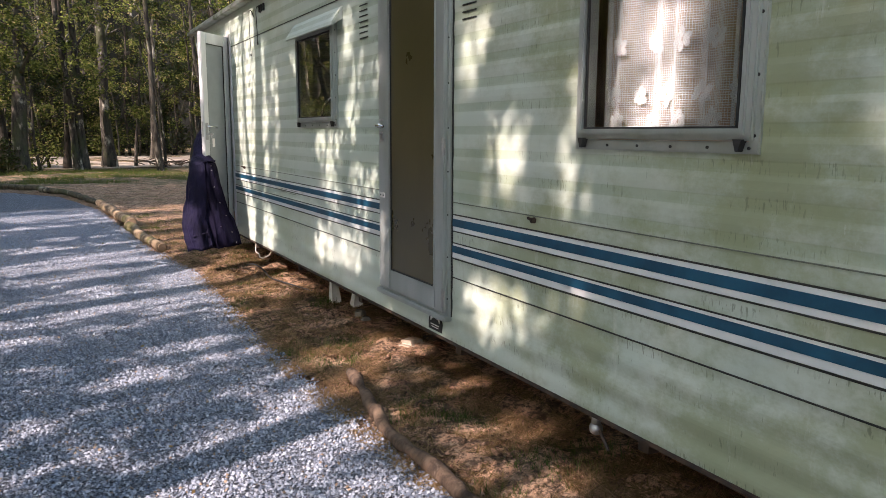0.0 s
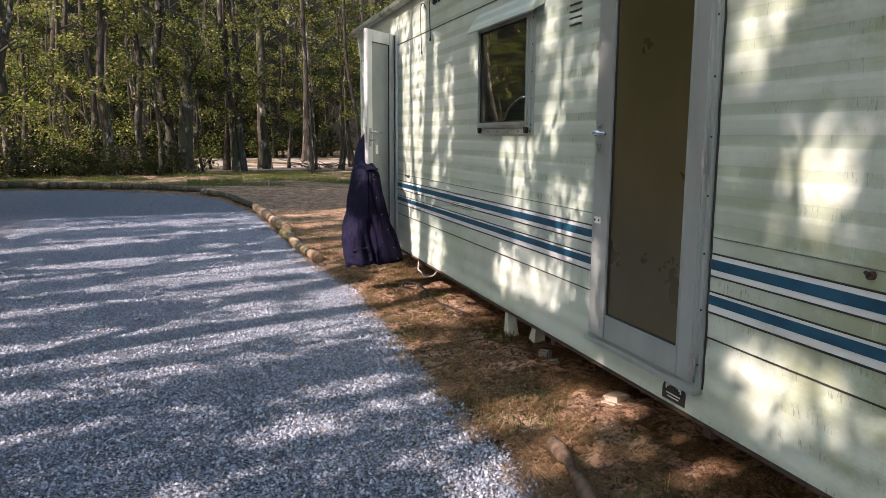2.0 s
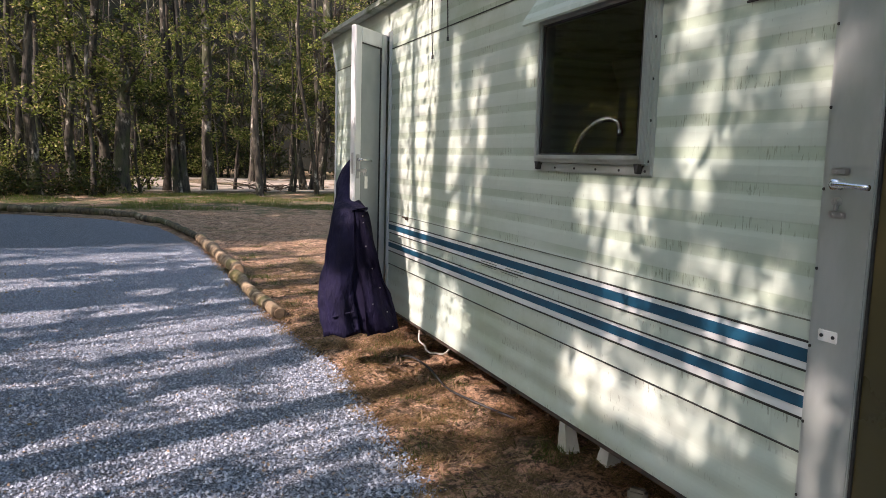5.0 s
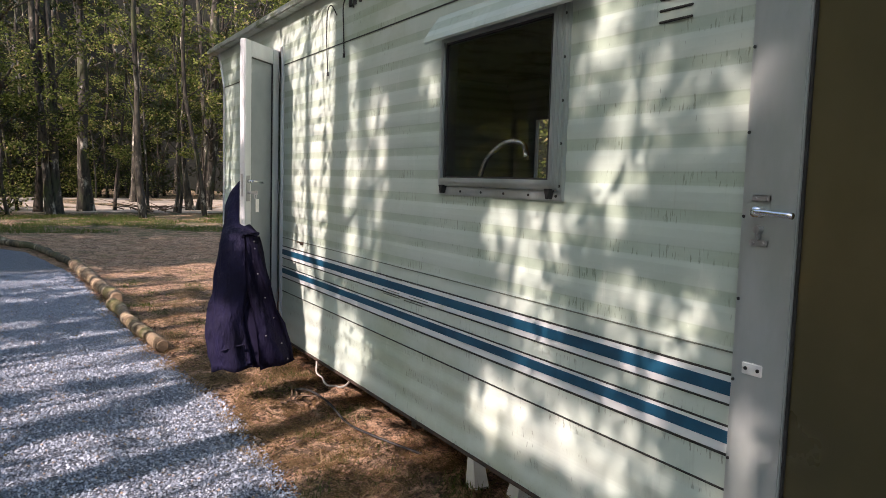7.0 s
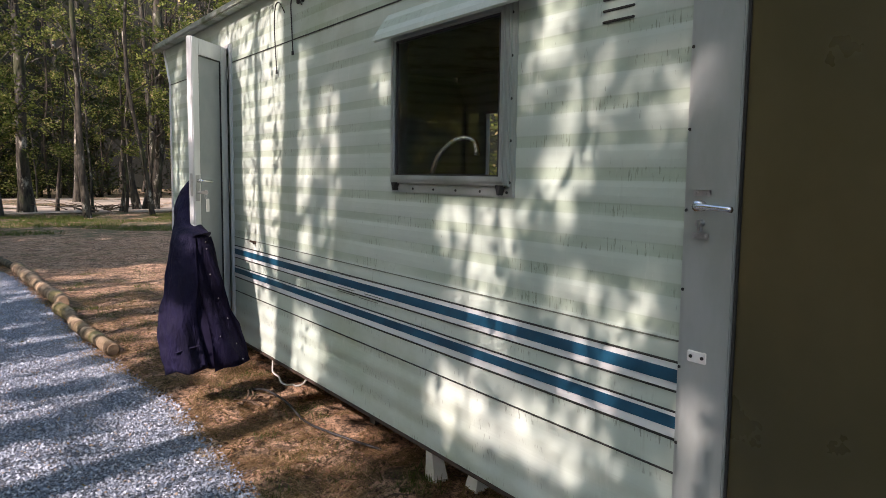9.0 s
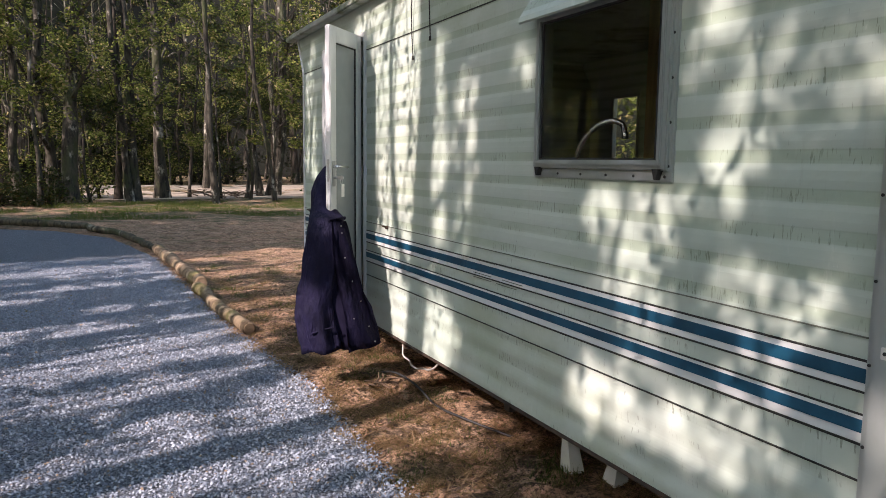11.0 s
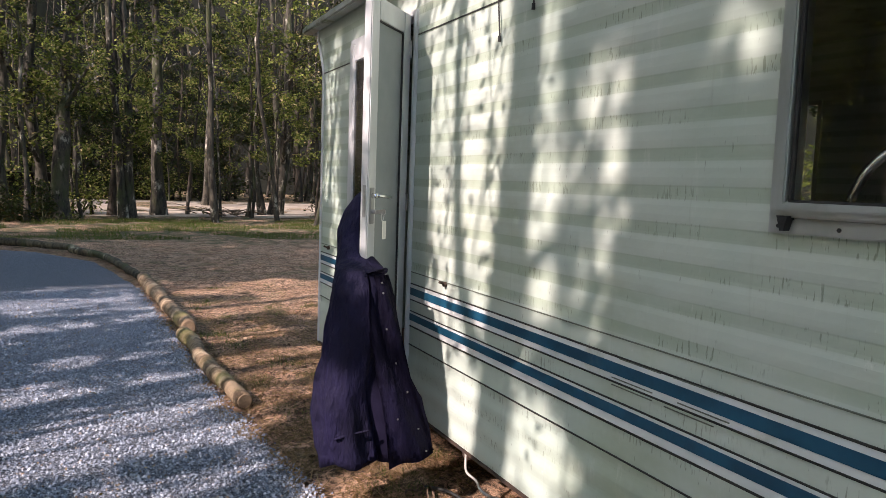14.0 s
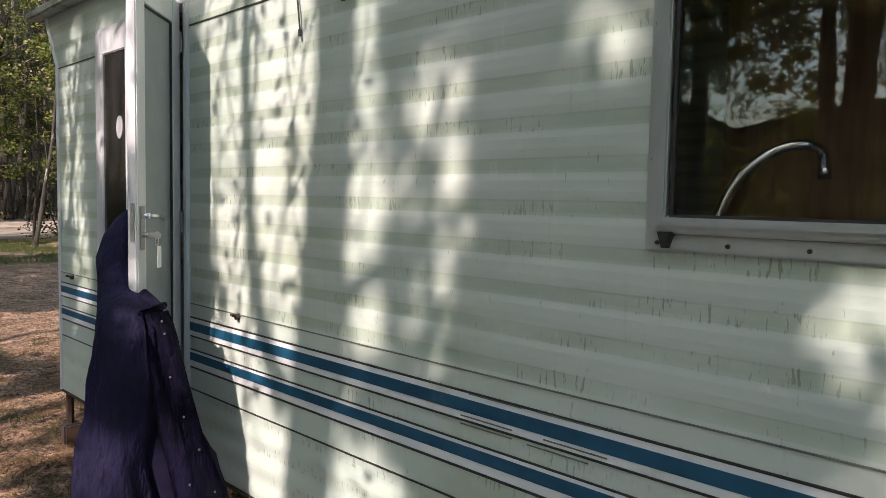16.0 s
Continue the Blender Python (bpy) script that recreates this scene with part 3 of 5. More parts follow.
def build_window(caravan, hole, hood):
    y0, y1, z0, z1 = hole
    y0, y1, z0, z1 = y0 - 0.028, y1 + 0.026, z0 - 0.028, z1 + 0.015
    w = part("window", frame_bm(y0, y1, z0, z1, 0.034, -0.012, 0.05, 0.003), M_ALU, caravan, "aluminium framed caravan window with dark interior behind")
    sash = part("sash", frame_bm(y0 + 0.015, y1 - 0.015, z0 + 0.036, z1 - 0.010, 0.038, -0.026, 0.012, 0.005), M_ALU, w)
    part("sash_lip", frame_bm(y0 + 0.036, y1 - 0.036, z0 + 0.050, z1 - 0.024, 0.020, -0.034, -0.024, 0.004), M_ALU, w)
    part("gasket", frame_bm(y0 + 0.062, y1 - 0.062, z0 + 0.068, z1 - 0.044, 0.008, -0.026, -0.018, 0.0), M_RUBBER, w)
    pane = part("pane", block(-0.018, y0 + 0.064, z0 + 0.07, -0.014, y1 - 0.064, z1 - 0.046), M_PANE, w)
    pane.visible_shadow = False
    for y in (y0 + 0.055, y1 - 0.055):
        bm = bmesh.new()
        pts = [(-0.015, 0.0), (0.015, 0.0), (0.004, -0.034), (-0.004, -0.034)]
        front = [bm.verts.new((-0.034, y + a, z0 + 0.040 + b)) for a, b in pts]
        back = [bm.verts.new((-0.010, y + a, z0 + 0.040 + b)) for a, b in pts]
        bm.faces.new(front)
        bm.faces.new(back[::-1])
        for k in range(4):
            bm.faces.new((front[k], front[(k + 1) % 4], back[(k + 1) % 4], back[k]))
        part("window_catch", bm, M_RUBBER, w, "black plastic catch")
    screws = [(y, z0 + 0.016) for y in np.linspace(y0 + 0.03, y1 - 0.03, 6)] + [(y, z) for y in (y0 + 0.015, y1 - 0.015) for z in np.linspace(z0 + 0.05, z1 - 0.05, 5)]
    first = None
    for y, z in screws:
        if first is None:
            first = part("screw", disc(bmesh.new(), (0, 0, 0), (-1, 0, 0), 0.005, 0.004, 8), M_RUBBER, w)
            ob = first
        else:
            ob = new("screw", first.data)
            ob.parent = w
        ob.location = (-0.0135, y, z)
    if hood:
        bm = bmesh.new()
        a, b = y0 - 0.105, y1 + 0.045
        prof = [(-0.004, 2.122), (-0.028, 2.092), (-0.070, 2.030), (-0.076, 2.008)]
        outer = [[bm.verts.new((x, y, z)) for x, z in prof] for y in (a, b)]
        inner = [[bm.verts.new((x + 0.007, y, z - 0.007)) for x, z in prof] for y in (a, b)]
        for k in range(3):
            bm.faces.new((outer[0][k], outer[0][k + 1], outer[1][k + 1], outer[1][k]))
            bm.faces.new((inner[0][k], inner[1][k], inner[1][k + 1], inner[0][k + 1]))
            for s in (0, 1):
                bm.faces.new((outer[s][k], inner[s][k], inner[s][k + 1], outer[s][k + 1]))
        bm.faces.new((outer[0][3], outer[1][3], inner[1][3], inner[0][3]))
        hd = part("rain_hood", bm, M_SIDING, w, "dented pale green rain hood over the window")
        for y in (a + 0.004, b - 0.004):
            bm = bmesh.new()
            tri = [(-0.004, 2.115), (-0.072, 2.024), (-0.072, 2.004), (-0.004, 2.044)]
            f = [bm.verts.new((x, y - 0.003, z)) for x, z in tri]
            g = [bm.verts.new((x, y + 0.003, z)) for x, z in tri]
            bm.faces.new(f)
            bm.faces.new(g[::-1])
            for k in range(4):
                bm.faces.new((f[k], f[(k + 1) % 4], g[(k + 1) % 4], g[k]))
            part("cheek", bm, M_ALU, hd)
    return w


def lever_handle(parent, at, along, length=0.115):
    """A lever handle with its rose, and the plates and lock below it."""
    y, z = at
    bm = bmesh.new()
    disc(bm, (-0.050, y, z), (-1, 0, 0), 0.014, 0.026)
    tube(bm, spline([(-0.055, y, z), (-0.078, y + along * 0.012, z), (-0.085, y + along * 0.04, z), (-0.084, y + along * length, z - 0.004)], 5), 0.0075, 10)
    h = part("handle", bm, M_CHROME, parent, "chrome lever handle", smooth=True)
    for dz, hh in ((0.032, 0.008), (-0.075, 0.008)):
        bm = bmesh.new()
        box(bm, -0.0425, y - 0.026, z + dz - hh, -0.0385, y + 0.026, z + dz + hh, 0.002)
        for s in (-0.014, 0.014):
            disc(bm, (-0.0435, y + s, z + dz), (-1, 0, 0), 0.004, 0.003, 8)
        part("fixing_plate", bm, M_STEEL, parent)
    bm = bmesh.new()
    disc(bm, (-0.046, y, z - 0.042), (-1, 0, 0), 0.010, 0.016)
    box(bm, -0.052, y - 0.005, z - 0.066, -0.038, y + 0.005, z - 0.044, 0.003)
    box(bm, -0.056, y - 0.0015, z - 0.048, -0.052, y + 0.0015, z - 0.036)
    part("lock_cylinder", bm, M_STEEL, parent)
    return h


def hinge(parent, x, y, z):
    bm = bmesh.new()
    tube(bm, [(x, y, z - 0.045), (x, y, z + 0.045)], 0.007, 10)
    box(bm, x + 0.002, y - 0.018, z - 0.04, x + 0.006, y + 0.018, z + 0.04, 0.001)
    part("hinge", bm, M_STEEL, parent)


def build_door(caravan):
    y0, y1, z0, z1 = DOOR
    d = part("door", frame_bm(y0, y1, z0, z1, 0.024, -0.020, 0.05, 0.004), M_ALU, caravan, "closed aluminium caravan door with bronze obscure glass")
    a, b, lo, hi = y0 + 0.022, y1 - 0.022, z0 + 0.028, z1 - 0.028
    part("stile", block(-0.038, a, lo, 0.0, a + 0.092, hi, bevel=0.006), M_ALU, d)
    part("stile", block(-0.038, b - 0.142, lo, 0.0, b, hi, bevel=0.006), M_ALU, d)
    part("rail", block(-0.037, a + 0.090, lo, 0.0, b - 0.140, lo + 0.108, bevel=0.006), M_ALU, d)
    part("rail", block(-0.037, a + 0.090, hi - 0.120, 0.0, b - 0.140, hi, bevel=0.006), M_ALU, d)
    bm = frame_bm(a + 0.086, b - 0.136, lo + 0.102, hi - 0.114, 0.010, -0.043, -0.034, 0.003)
    part("glazing_bead", bm, M_ALU, d)
    part("gasket", frame_bm(a + 0.095, b - 0.145, lo + 0.111, hi - 0.123, 0.008, -0.034, -0.026, 0.0), M_RUBBER, d)
    part("glass", block(-0.028, a + 0.094, lo + 0.110, -0.016, b - 0.144, hi - 0.122), M_BRONZE, d, "bronze tinted obscure glass")
    part("threshold", block(-0.046, y0 - 0.004, z0 - 0.012, -0.0, y1 + 0.004, z0 + 0.014, bevel=0.004), M_ALU, d)
    lever_handle(d, (-0.070, 1.382), -1)
    bm = block(-0.043, -0.105, 0.985, -0.0385, -0.048, 1.015, bevel=0.002)
    part("striker_plate", bm, M_UPVC, d, "small white oval plate with two screws")
    for s in (-0.094, -0.060):
        part("screw", disc(bmesh.new(), (-0.044, s, 1.0), (-1, 0, 0), 0.005, 0.003, 8), M_RUBBER, d)
    for z in (0.55, 1.28, 2.05):
        hinge(d, -0.044, y0 + 0.020, z)
    first = None
    for y in (y0 + 0.009, y1 - 0.009):
        for z in np.linspace(z0 + 0.10, z1 - 0.10, 9):
            if first is None:
                first = part("screw", disc(bmesh.new(), (0, 0, 0), (-1, 0, 0), 0.0045, 0.004, 8), M_RUBBER, d)
                ob = first
            else:
                ob = new("screw", first.data)
                ob.parent = d
            ob.location = (-0.0205, y, z)
    bead = [(-0.003, y0 - 0.004 + 0.004 * noise.noise(Vector((0, z * 14, 3))), z) for z in np.arange(z0 + 0.01, z1, 0.02)]
    part("sealant", tube(bmesh.new(), bead, 0.0042, 6), M_LINE, d, "uneven black bead of old sealant")
    # black maker's plate under the door, its lettering left as plain bars
    bm = bmesh.new()
    ring = []
    for k in range(13):
        t = math.pi * k / 12
        ring.append((-0.645 + 0.072 * math.cos(t), 0.385 + 0.055 * math.sin(t)))
    ring += [(-0.717, 0.350), (-0.573, 0.350)]
    f = [bm.verts.new((-0.0045, y, z)) for y, z in ring]
    g = [bm.verts.new((0.001, y, z)) for y, z in ring]
    bm.faces.new(f)
    bm.faces.new(g[::-1])
    for k in range(len(ring)):
        q = (k + 1) % len(ring)
        bm.faces.new((f[k], f[q], g[q], g[k]))
    p = part("maker_plate", bm, M_RUBBER, caravan, "black arched maker's plate with pale marks")
    bm = bmesh.new()
    for k in range(8):
        t = math.pi * (0.16 + 0.68 * k / 7)
        y, z = -0.645 + 0.052 * math.cos(t), 0.385 + 0.038 * math.sin(t)
        box(bm, -0.0065, y - 0.0035, z - 0.009, -0.004, y + 0.0035, z + 0.009)
    box(bm, -0.0065, -0.690, 0.376, -0.004, -0.600, 0.381)
    box(bm, -0.0065, -0.680, 0.364, -0.004, -0.610, 0.368)
    part("marks", bm, M_UPVC, p)


LEAF_AT = (-0.048, 3.720)
LEAF_TIP = (-0.362, 3.392)


def build_double_door(caravan):
    y0, y1, z0, z1 = DOUBLE_DOOR
    d = part("double_door", frame_bm(y0, y1, z0, z1, 0.030, -0.016, 0.05, 0.004), M_ALU_WHITE, caravan, "double aluminium door, one leaf shut, the other open")
    a, b, lo, hi = 4.165, y1 - 0.030, z0 + 0.03, z1 - 0.03
    part("stile", block(-0.030, a, lo, 0.0, a + 0.085, hi, bevel=0.005), M_ALU_WHITE, d)
    part("stile", block(-0.030, b - 0.085, lo, 0.0, b, hi, bevel=0.005), M_ALU_WHITE, d)
    part("rail", block(-0.029, a + 0.083, lo, 0.0, b - 0.083, lo + 0.11, bevel=0.005), M_ALU_WHITE, d)
    part("rail", block(-0.029, a + 0.083, hi - 0.11, 0.0, b - 0.083, hi, bevel=0.005), M_ALU_WHITE, d)
    part("glass", block(-0.020, a + 0.083, lo + 0.108, -0.010, b - 0.083, hi - 0.108), M_DARK_GLASS, d, "dark glass")
    bm = bmesh.new()
    bmesh.ops.create_cone(bm, cap_ends=True, segments=20, radius1=0.5, radius2=0.5, depth=0.003, matrix=Matrix.Translation((-0.022, 4.335, 1.79)) @ Matrix.Rotation(math.pi / 2, 4, "Y") @ Matrix.Diagonal((0.11, 0.07, 1, 1)))
    part("oval_sticker", bm, M_UPVC, d, "white oval sticker")
    # the open leaf: built along +x from its hinge, then swung out
    swing = math.atan2(LEAF_TIP[1] - LEAF_AT[1], LEAF_TIP[0] - LEAF_AT[0])
    w, t, lo, hi = 0.462, 0.036, 0.435, 2.262
    bm = bmesh.new()
    box(bm, 0, 0, lo, 0.085, t, hi, 0.005)
    box(bm, w - 0.085, 0, lo, w, t, hi, 0.005)
    box(bm, 0.083, 0.001, lo, w - 0.083, t - 0.001, lo + 0.12, 0.005)
    box(bm, 0.083, 0.001, hi - 0.10, w - 0.083, t - 0.001, hi, 0.005)
    open_leaf = part("open_leaf", bm, M_ALU_WHITE, d, "narrow white aluminium door leaf standing open")
    open_leaf.location = (LEAF_AT[0], LEAF_AT[1], 0)
    open_leaf.rotation_euler = (0, 0, swing)
    part("panel", block(0.083, t * 0.35, lo + 0.118, w - 0.083, t * 0.65, hi - 0.098), M_PANEL, open_leaf, "grey frosted glass panel")
    bm = bmesh.new()
    for q0, q1 in ((t - 0.012, t - 0.004), (0.004, 0.012)):
        box(bm, 0.083, q0, lo + 0.118, 0.090, q1, hi - 0.098)
        box(bm, w - 0.090, q0, lo + 0.118, w - 0.083, q1, hi - 0.098)
        box(bm, 0.090, q0, lo + 0.118, w - 0.090, q1, lo + 0.125)
        box(bm, 0.090, q0, hi - 0.105, w - 0.090, q1, hi - 0.098)
    part("gasket", bm, M_RUBBER, open_leaf)
    bm = bmesh.new()
    x = w - 0.040
    disc(bm, (x, t + 0.016, 1.395), (0, 1, 0), 0.012, 0.03)
    tube(bm, spline([(x, t + 0.026, 1.395), (x - 0.012, t + 0.040, 1.395), (x - 0.045, t + 0.044, 1.393), (x - 0.115, t + 0.042, 1.388)], 5), 0.007, 10)
    part("handle", bm, M_CHROME, open_leaf, "chrome lever handle", smooth=True)
    bm = bmesh.new()
    box(bm, x - 0.022, t, 1.27, x + 0.022, t + 0.004, 1.43, 0.002)
    disc(bm, (x, t + 0.012, 1.325), (0, 1, 0), 0.010, 0.024)
    part("lock_plate", bm, M_STEEL, open_leaf)
    bm = block(w - 0.001, t * 0.3, 1.30, w + 0.003, t * 0.72, 1.44, bevel=0.001)
    part("latch_plate", bm, M_STEEL, open_leaf)
    for z in (0.62, 1.36, 2.10):
        hinge(d, -0.030, y0 + 0.036, z)
    return open_leaf, swing


def vent_slots(caravan, y, z, count):
    for k in range(count):
        zz = z - 0.031 * k
        part("vent_slot", block(-0.006, y - 0.060, zz, 0.0, y + 0.060, zz + 0.007, bevel=0.002), M_LINE, caravan, "dark pressed louvre slot")


def build_caravan():
    c = empty("static_caravan", "pale green ribbed static caravan, algae-stained, with two blue stripes", "caravan")
    part("side_wall", wall_with_openings(), M_SIDING, c, "pale sage green ribbed metal siding streaked with algae", smooth=False)
    for z, h, m in ((Z_SEAM, 0.006, M_LINE), (1.019, 0.004, M_SEAM), (0.961, 0.006, M_LINE), (0.881, 0.005, M_LINE), (0.825, 0.005, M_LINE), (0.749, 0.006, M_LINE), (0.656, 0.005, M_LINE)):
        band(c, "panel_joint", z - h / 2, z + h / 2, 0.0035, m, "dark joint line")
    band(c, "pale_band", 0.8845, 0.9575, 0.0020, M_WHITE_BAND, "off-white band")
    band(c, "pale_band", 0.7535, 0.8220, 0.0020, M_WHITE_BAND, "off-white band")
    band(c, "blue_stripe", 0.905, 0.941, 0.0042, M_BLUE, "faded petrol blue stripe")
    band(c, "blue_stripe", 0.779, 0.812, 0.0042, M_BLUE, "faded petrol blue stripe")
    # worn, doubled ends of the stripe film
    bm = bmesh.new()
    for y, z in ((1.72, 0.957), (1.95, 0.956), (1.70, 0.893), (1.98, 0.892), (1.75, 0.868), (1.98, 0.870)):
        box(bm, -0.0045, y - 0.09, z, -0.002, y + 0.09, z + 0.003)
    part("film_edge", bm, M_SEAM, c, "peeling edge of the stripe film")
    # end walls
    for y_in, lean in ((Y_FAR, 1), (Y_NEAR, -1)):
        bm = bmesh.new()
        prof = [(0.0, Z_LOW), (0.0, 2.18), (0.16, 2.44), (0.16, Z_TOP)]
        rows = []
        for off, z in prof:
            rows.append([bm.verts.new((x, y_in + lean * (off + d), z)) for d in (0.0, -0.05) for x in (0.004, 3.0)])
        for a, b in zip(rows, rows[1:]):
            bm.faces.new((a[0], a[1], b[1], b[0]))
            bm.faces.new((a[2], b[2], b[3], a[3]))
            bm.faces.new((a[0], b[0], b[2], a[2]))
            bm.faces.new((a[1], a[3], b[3], b[1]))
        part("end_wall", bm, M_SIDING, c)
    bm = bmesh.new()
    tube(bm, [(-0.003, Y_FAR, Z_LOW), (-0.003, Y_FAR, 2.18), (-0.003, far_end(2.44), 2.44), (-0.003, far_end(2.44), Z_TOP)], 0.011, 8)
    part("corner_bead", bm, M_ALU_WHITE, c)
    bm = bmesh.new()
    for ya, za, yb, zb in ((Y_NEAR - 0.1, Z_LOW, 3.76, Z_TOP), (4.86, Z_LOW, Y_FAR + 0.1, Z_TOP), (3.76, Z_LOW, 4.86, 1.40), (3.76, 2.10, 4.86, Z_TOP), (4.16, 1.40, 4.45, 2.10)):
        box(bm, 3.0, ya, za, 3.05, yb, zb)
    part("back_wall", bm, M_SIDING, c)
    for ya, yb in ((3.76, 4.16), (4.45, 4.86)):
        bw = part("back_window", frame_bm(ya, yb, 1.40, 2.10, 0.03, 2.99, 3.04, 0.0), M_ALU, c, "small rear caravan window")
        part("pane", block(3.01, ya + 0.03, 1.43, 3.014, yb - 0.03, 2.07), M_PANE, bw).visible_shadow = False
    part("floor", block(0.052, Y_NEAR + 0.06, Z_LOW + 0.004, 2.99, Y_FAR - 0.06, 0.40), M_INNER, c)
    part("inner_panel", block(0.72, Y_NEAR + 0.06, 0.402, 0.75, 1.70, 2.43), M_INNER, c, "dark brown wood panelling inside")
    # roof, slightly arched, with its rail
    bm = bmesh.new()
    xs = np.linspace(-0.055, 3.1, 13)
    top = [[bm.verts.new((x, y, 2.505 + 0.14 * math.sin(math.pi * (x + 0.055) / 3.155))) for x in xs] for y in (Y_NEAR - 0.30, Y_FAR + 0.30)]
    low = [[bm.verts.new((x, y, 2.482)) for x in xs] for y in (Y_NEAR - 0.30, Y_FAR + 0.30)]
    for k in range(12):
        bm.faces.new((top[0][k], top[0][k + 1], top[1][k + 1], top[1][k]))
        bm.faces.new((low[0][k], low[1][k], low[1][k + 1], low[0][k + 1]))
        for s in (0, 1):
            bm.faces.new((top[s][k], low[s][k], low[s][k + 1], top[s][k + 1]))
    for k in (0, 12):
        bm.faces.new((top[0][k], top[1][k], low[1][k], low[0][k]))
    part("roof", bm, M_ROOF, c)
    bm = bmesh.new()
    box(bm, -0.075, Y_NEAR - 0.32, 2.470, -0.002, Y_FAR + 0.32, 2.512, 0.008)
    box(bm, -0.060, Y_NEAR - 0.32, 2.512, -0.030, Y_FAR + 0.32, 2.526, 0.005)
    part("roof_rail", bm, M_ROOF, c, "weathered pale roof rail")
    part("roof_rail", block(-0.002, Y_FAR + 0.28, 2.470, 3.1, Y_FAR + 0.33, 2.516, bevel=0.008), M_ROOF, c)
    part("sill_rail", block(-0.006, Y_NEAR, Z_LOW - 0.016, 0.05, Y_FAR, Z_LOW - 0.001, bevel=0.003), M_CHASSIS, c)
    bm = bmesh.new()
    for x in (0.75, 2.2):
        box(bm, x, Y_NEAR + 0.1, 0.17, x + 0.06, Y_FAR - 0.1, 0.334)
    for y in np.arange(Y_NEAR + 0.5, Y_FAR, 1.3):
        box(bm, 0.06, y, 0.25, 2.9, y + 0.05, 0.334)
    part("chassis", bm, M_CHASSIS, c, "rusty steel chassis beams")
    for y in (-4.2, 0.3, 5.0):
        bm = bmesh.new()
        tube(bm, [(0.5, y, 0.0), (0.5, y, 0.333)], 0.025, 8)
        box(bm, 0.42, y - 0.08, -0.02, 0.58, y + 0.08, 0.012)
        part("jack", bm, M_CHASSIS, c)
    bm = bmesh.new()
    tube(bm, [(0.045, 5.28, 0.12), (0.045, 5.28, 0.335)], 0.022, 8)
    box(bm, 0.0, 5.24, -0.01, 0.10, 5.32, 0.12, 0.01)
    part("corner_jack", bm, M_CHASSIS, c)
    # small fittings in the wall
    for y, z in ((3.253, 1.012), (-1.480, 1.002), (5.06, 1.003)):
        bm = bmesh.new()
        disc(bm, (-0.008, y, z), (-1, 0, 0), 0.012, 0.016, 12)
        tube(bm, [(-0.018, y, z + 0.005), (-0.04, y - 0.012, z + 0.012)], 0.006, 8)
        part("cable_socket", bm, M_CHASSIS, c, "small corroded cable fitting")
    vent_slots(c, 0.265, 2.075, 7)
    vent_slots(c, -0.955, 2.03, 7)
    build_window(c, WINDOW, True)
    build_window(c, WINDOW_2, False)
    build_door(c)
    leaf, swing = build_double_door(c)
    # cables that hang down from the roof
    for y, z0, z1, out in ((2.835, 2.38, 2.025, 0.05), (2.60, 2.38, 2.10, 0.02)):
        bm = bmesh.new()
        tube(bm, spline([(-0.006, y - 0.11, z0 - 0.05), (-0.02, y - 0.06, z0 + 0.01), (-0.02, y, z0 - 0.02), (-0.014, y + out * 0.4, (z0 + z1) / 2), (-0.012, y, z1)], 6), 0.0034, 7)
        disc(bm, (-0.013, y, z1 - 0.006), (0, 0, 1), 0.007, 0.022, 8)
        part("aerial_cable", bm, M_RUBBER, c, "loose black aerial cable hanging down the wall")
    for y in (2.40, 2.47, 2.53):
        part("cable_clip", block(-0.016, y - 0.010, 2.34, -0.002, y + 0.010, 2.40, bevel=0.003), M_RUBBER, c)
    return leaf, swing


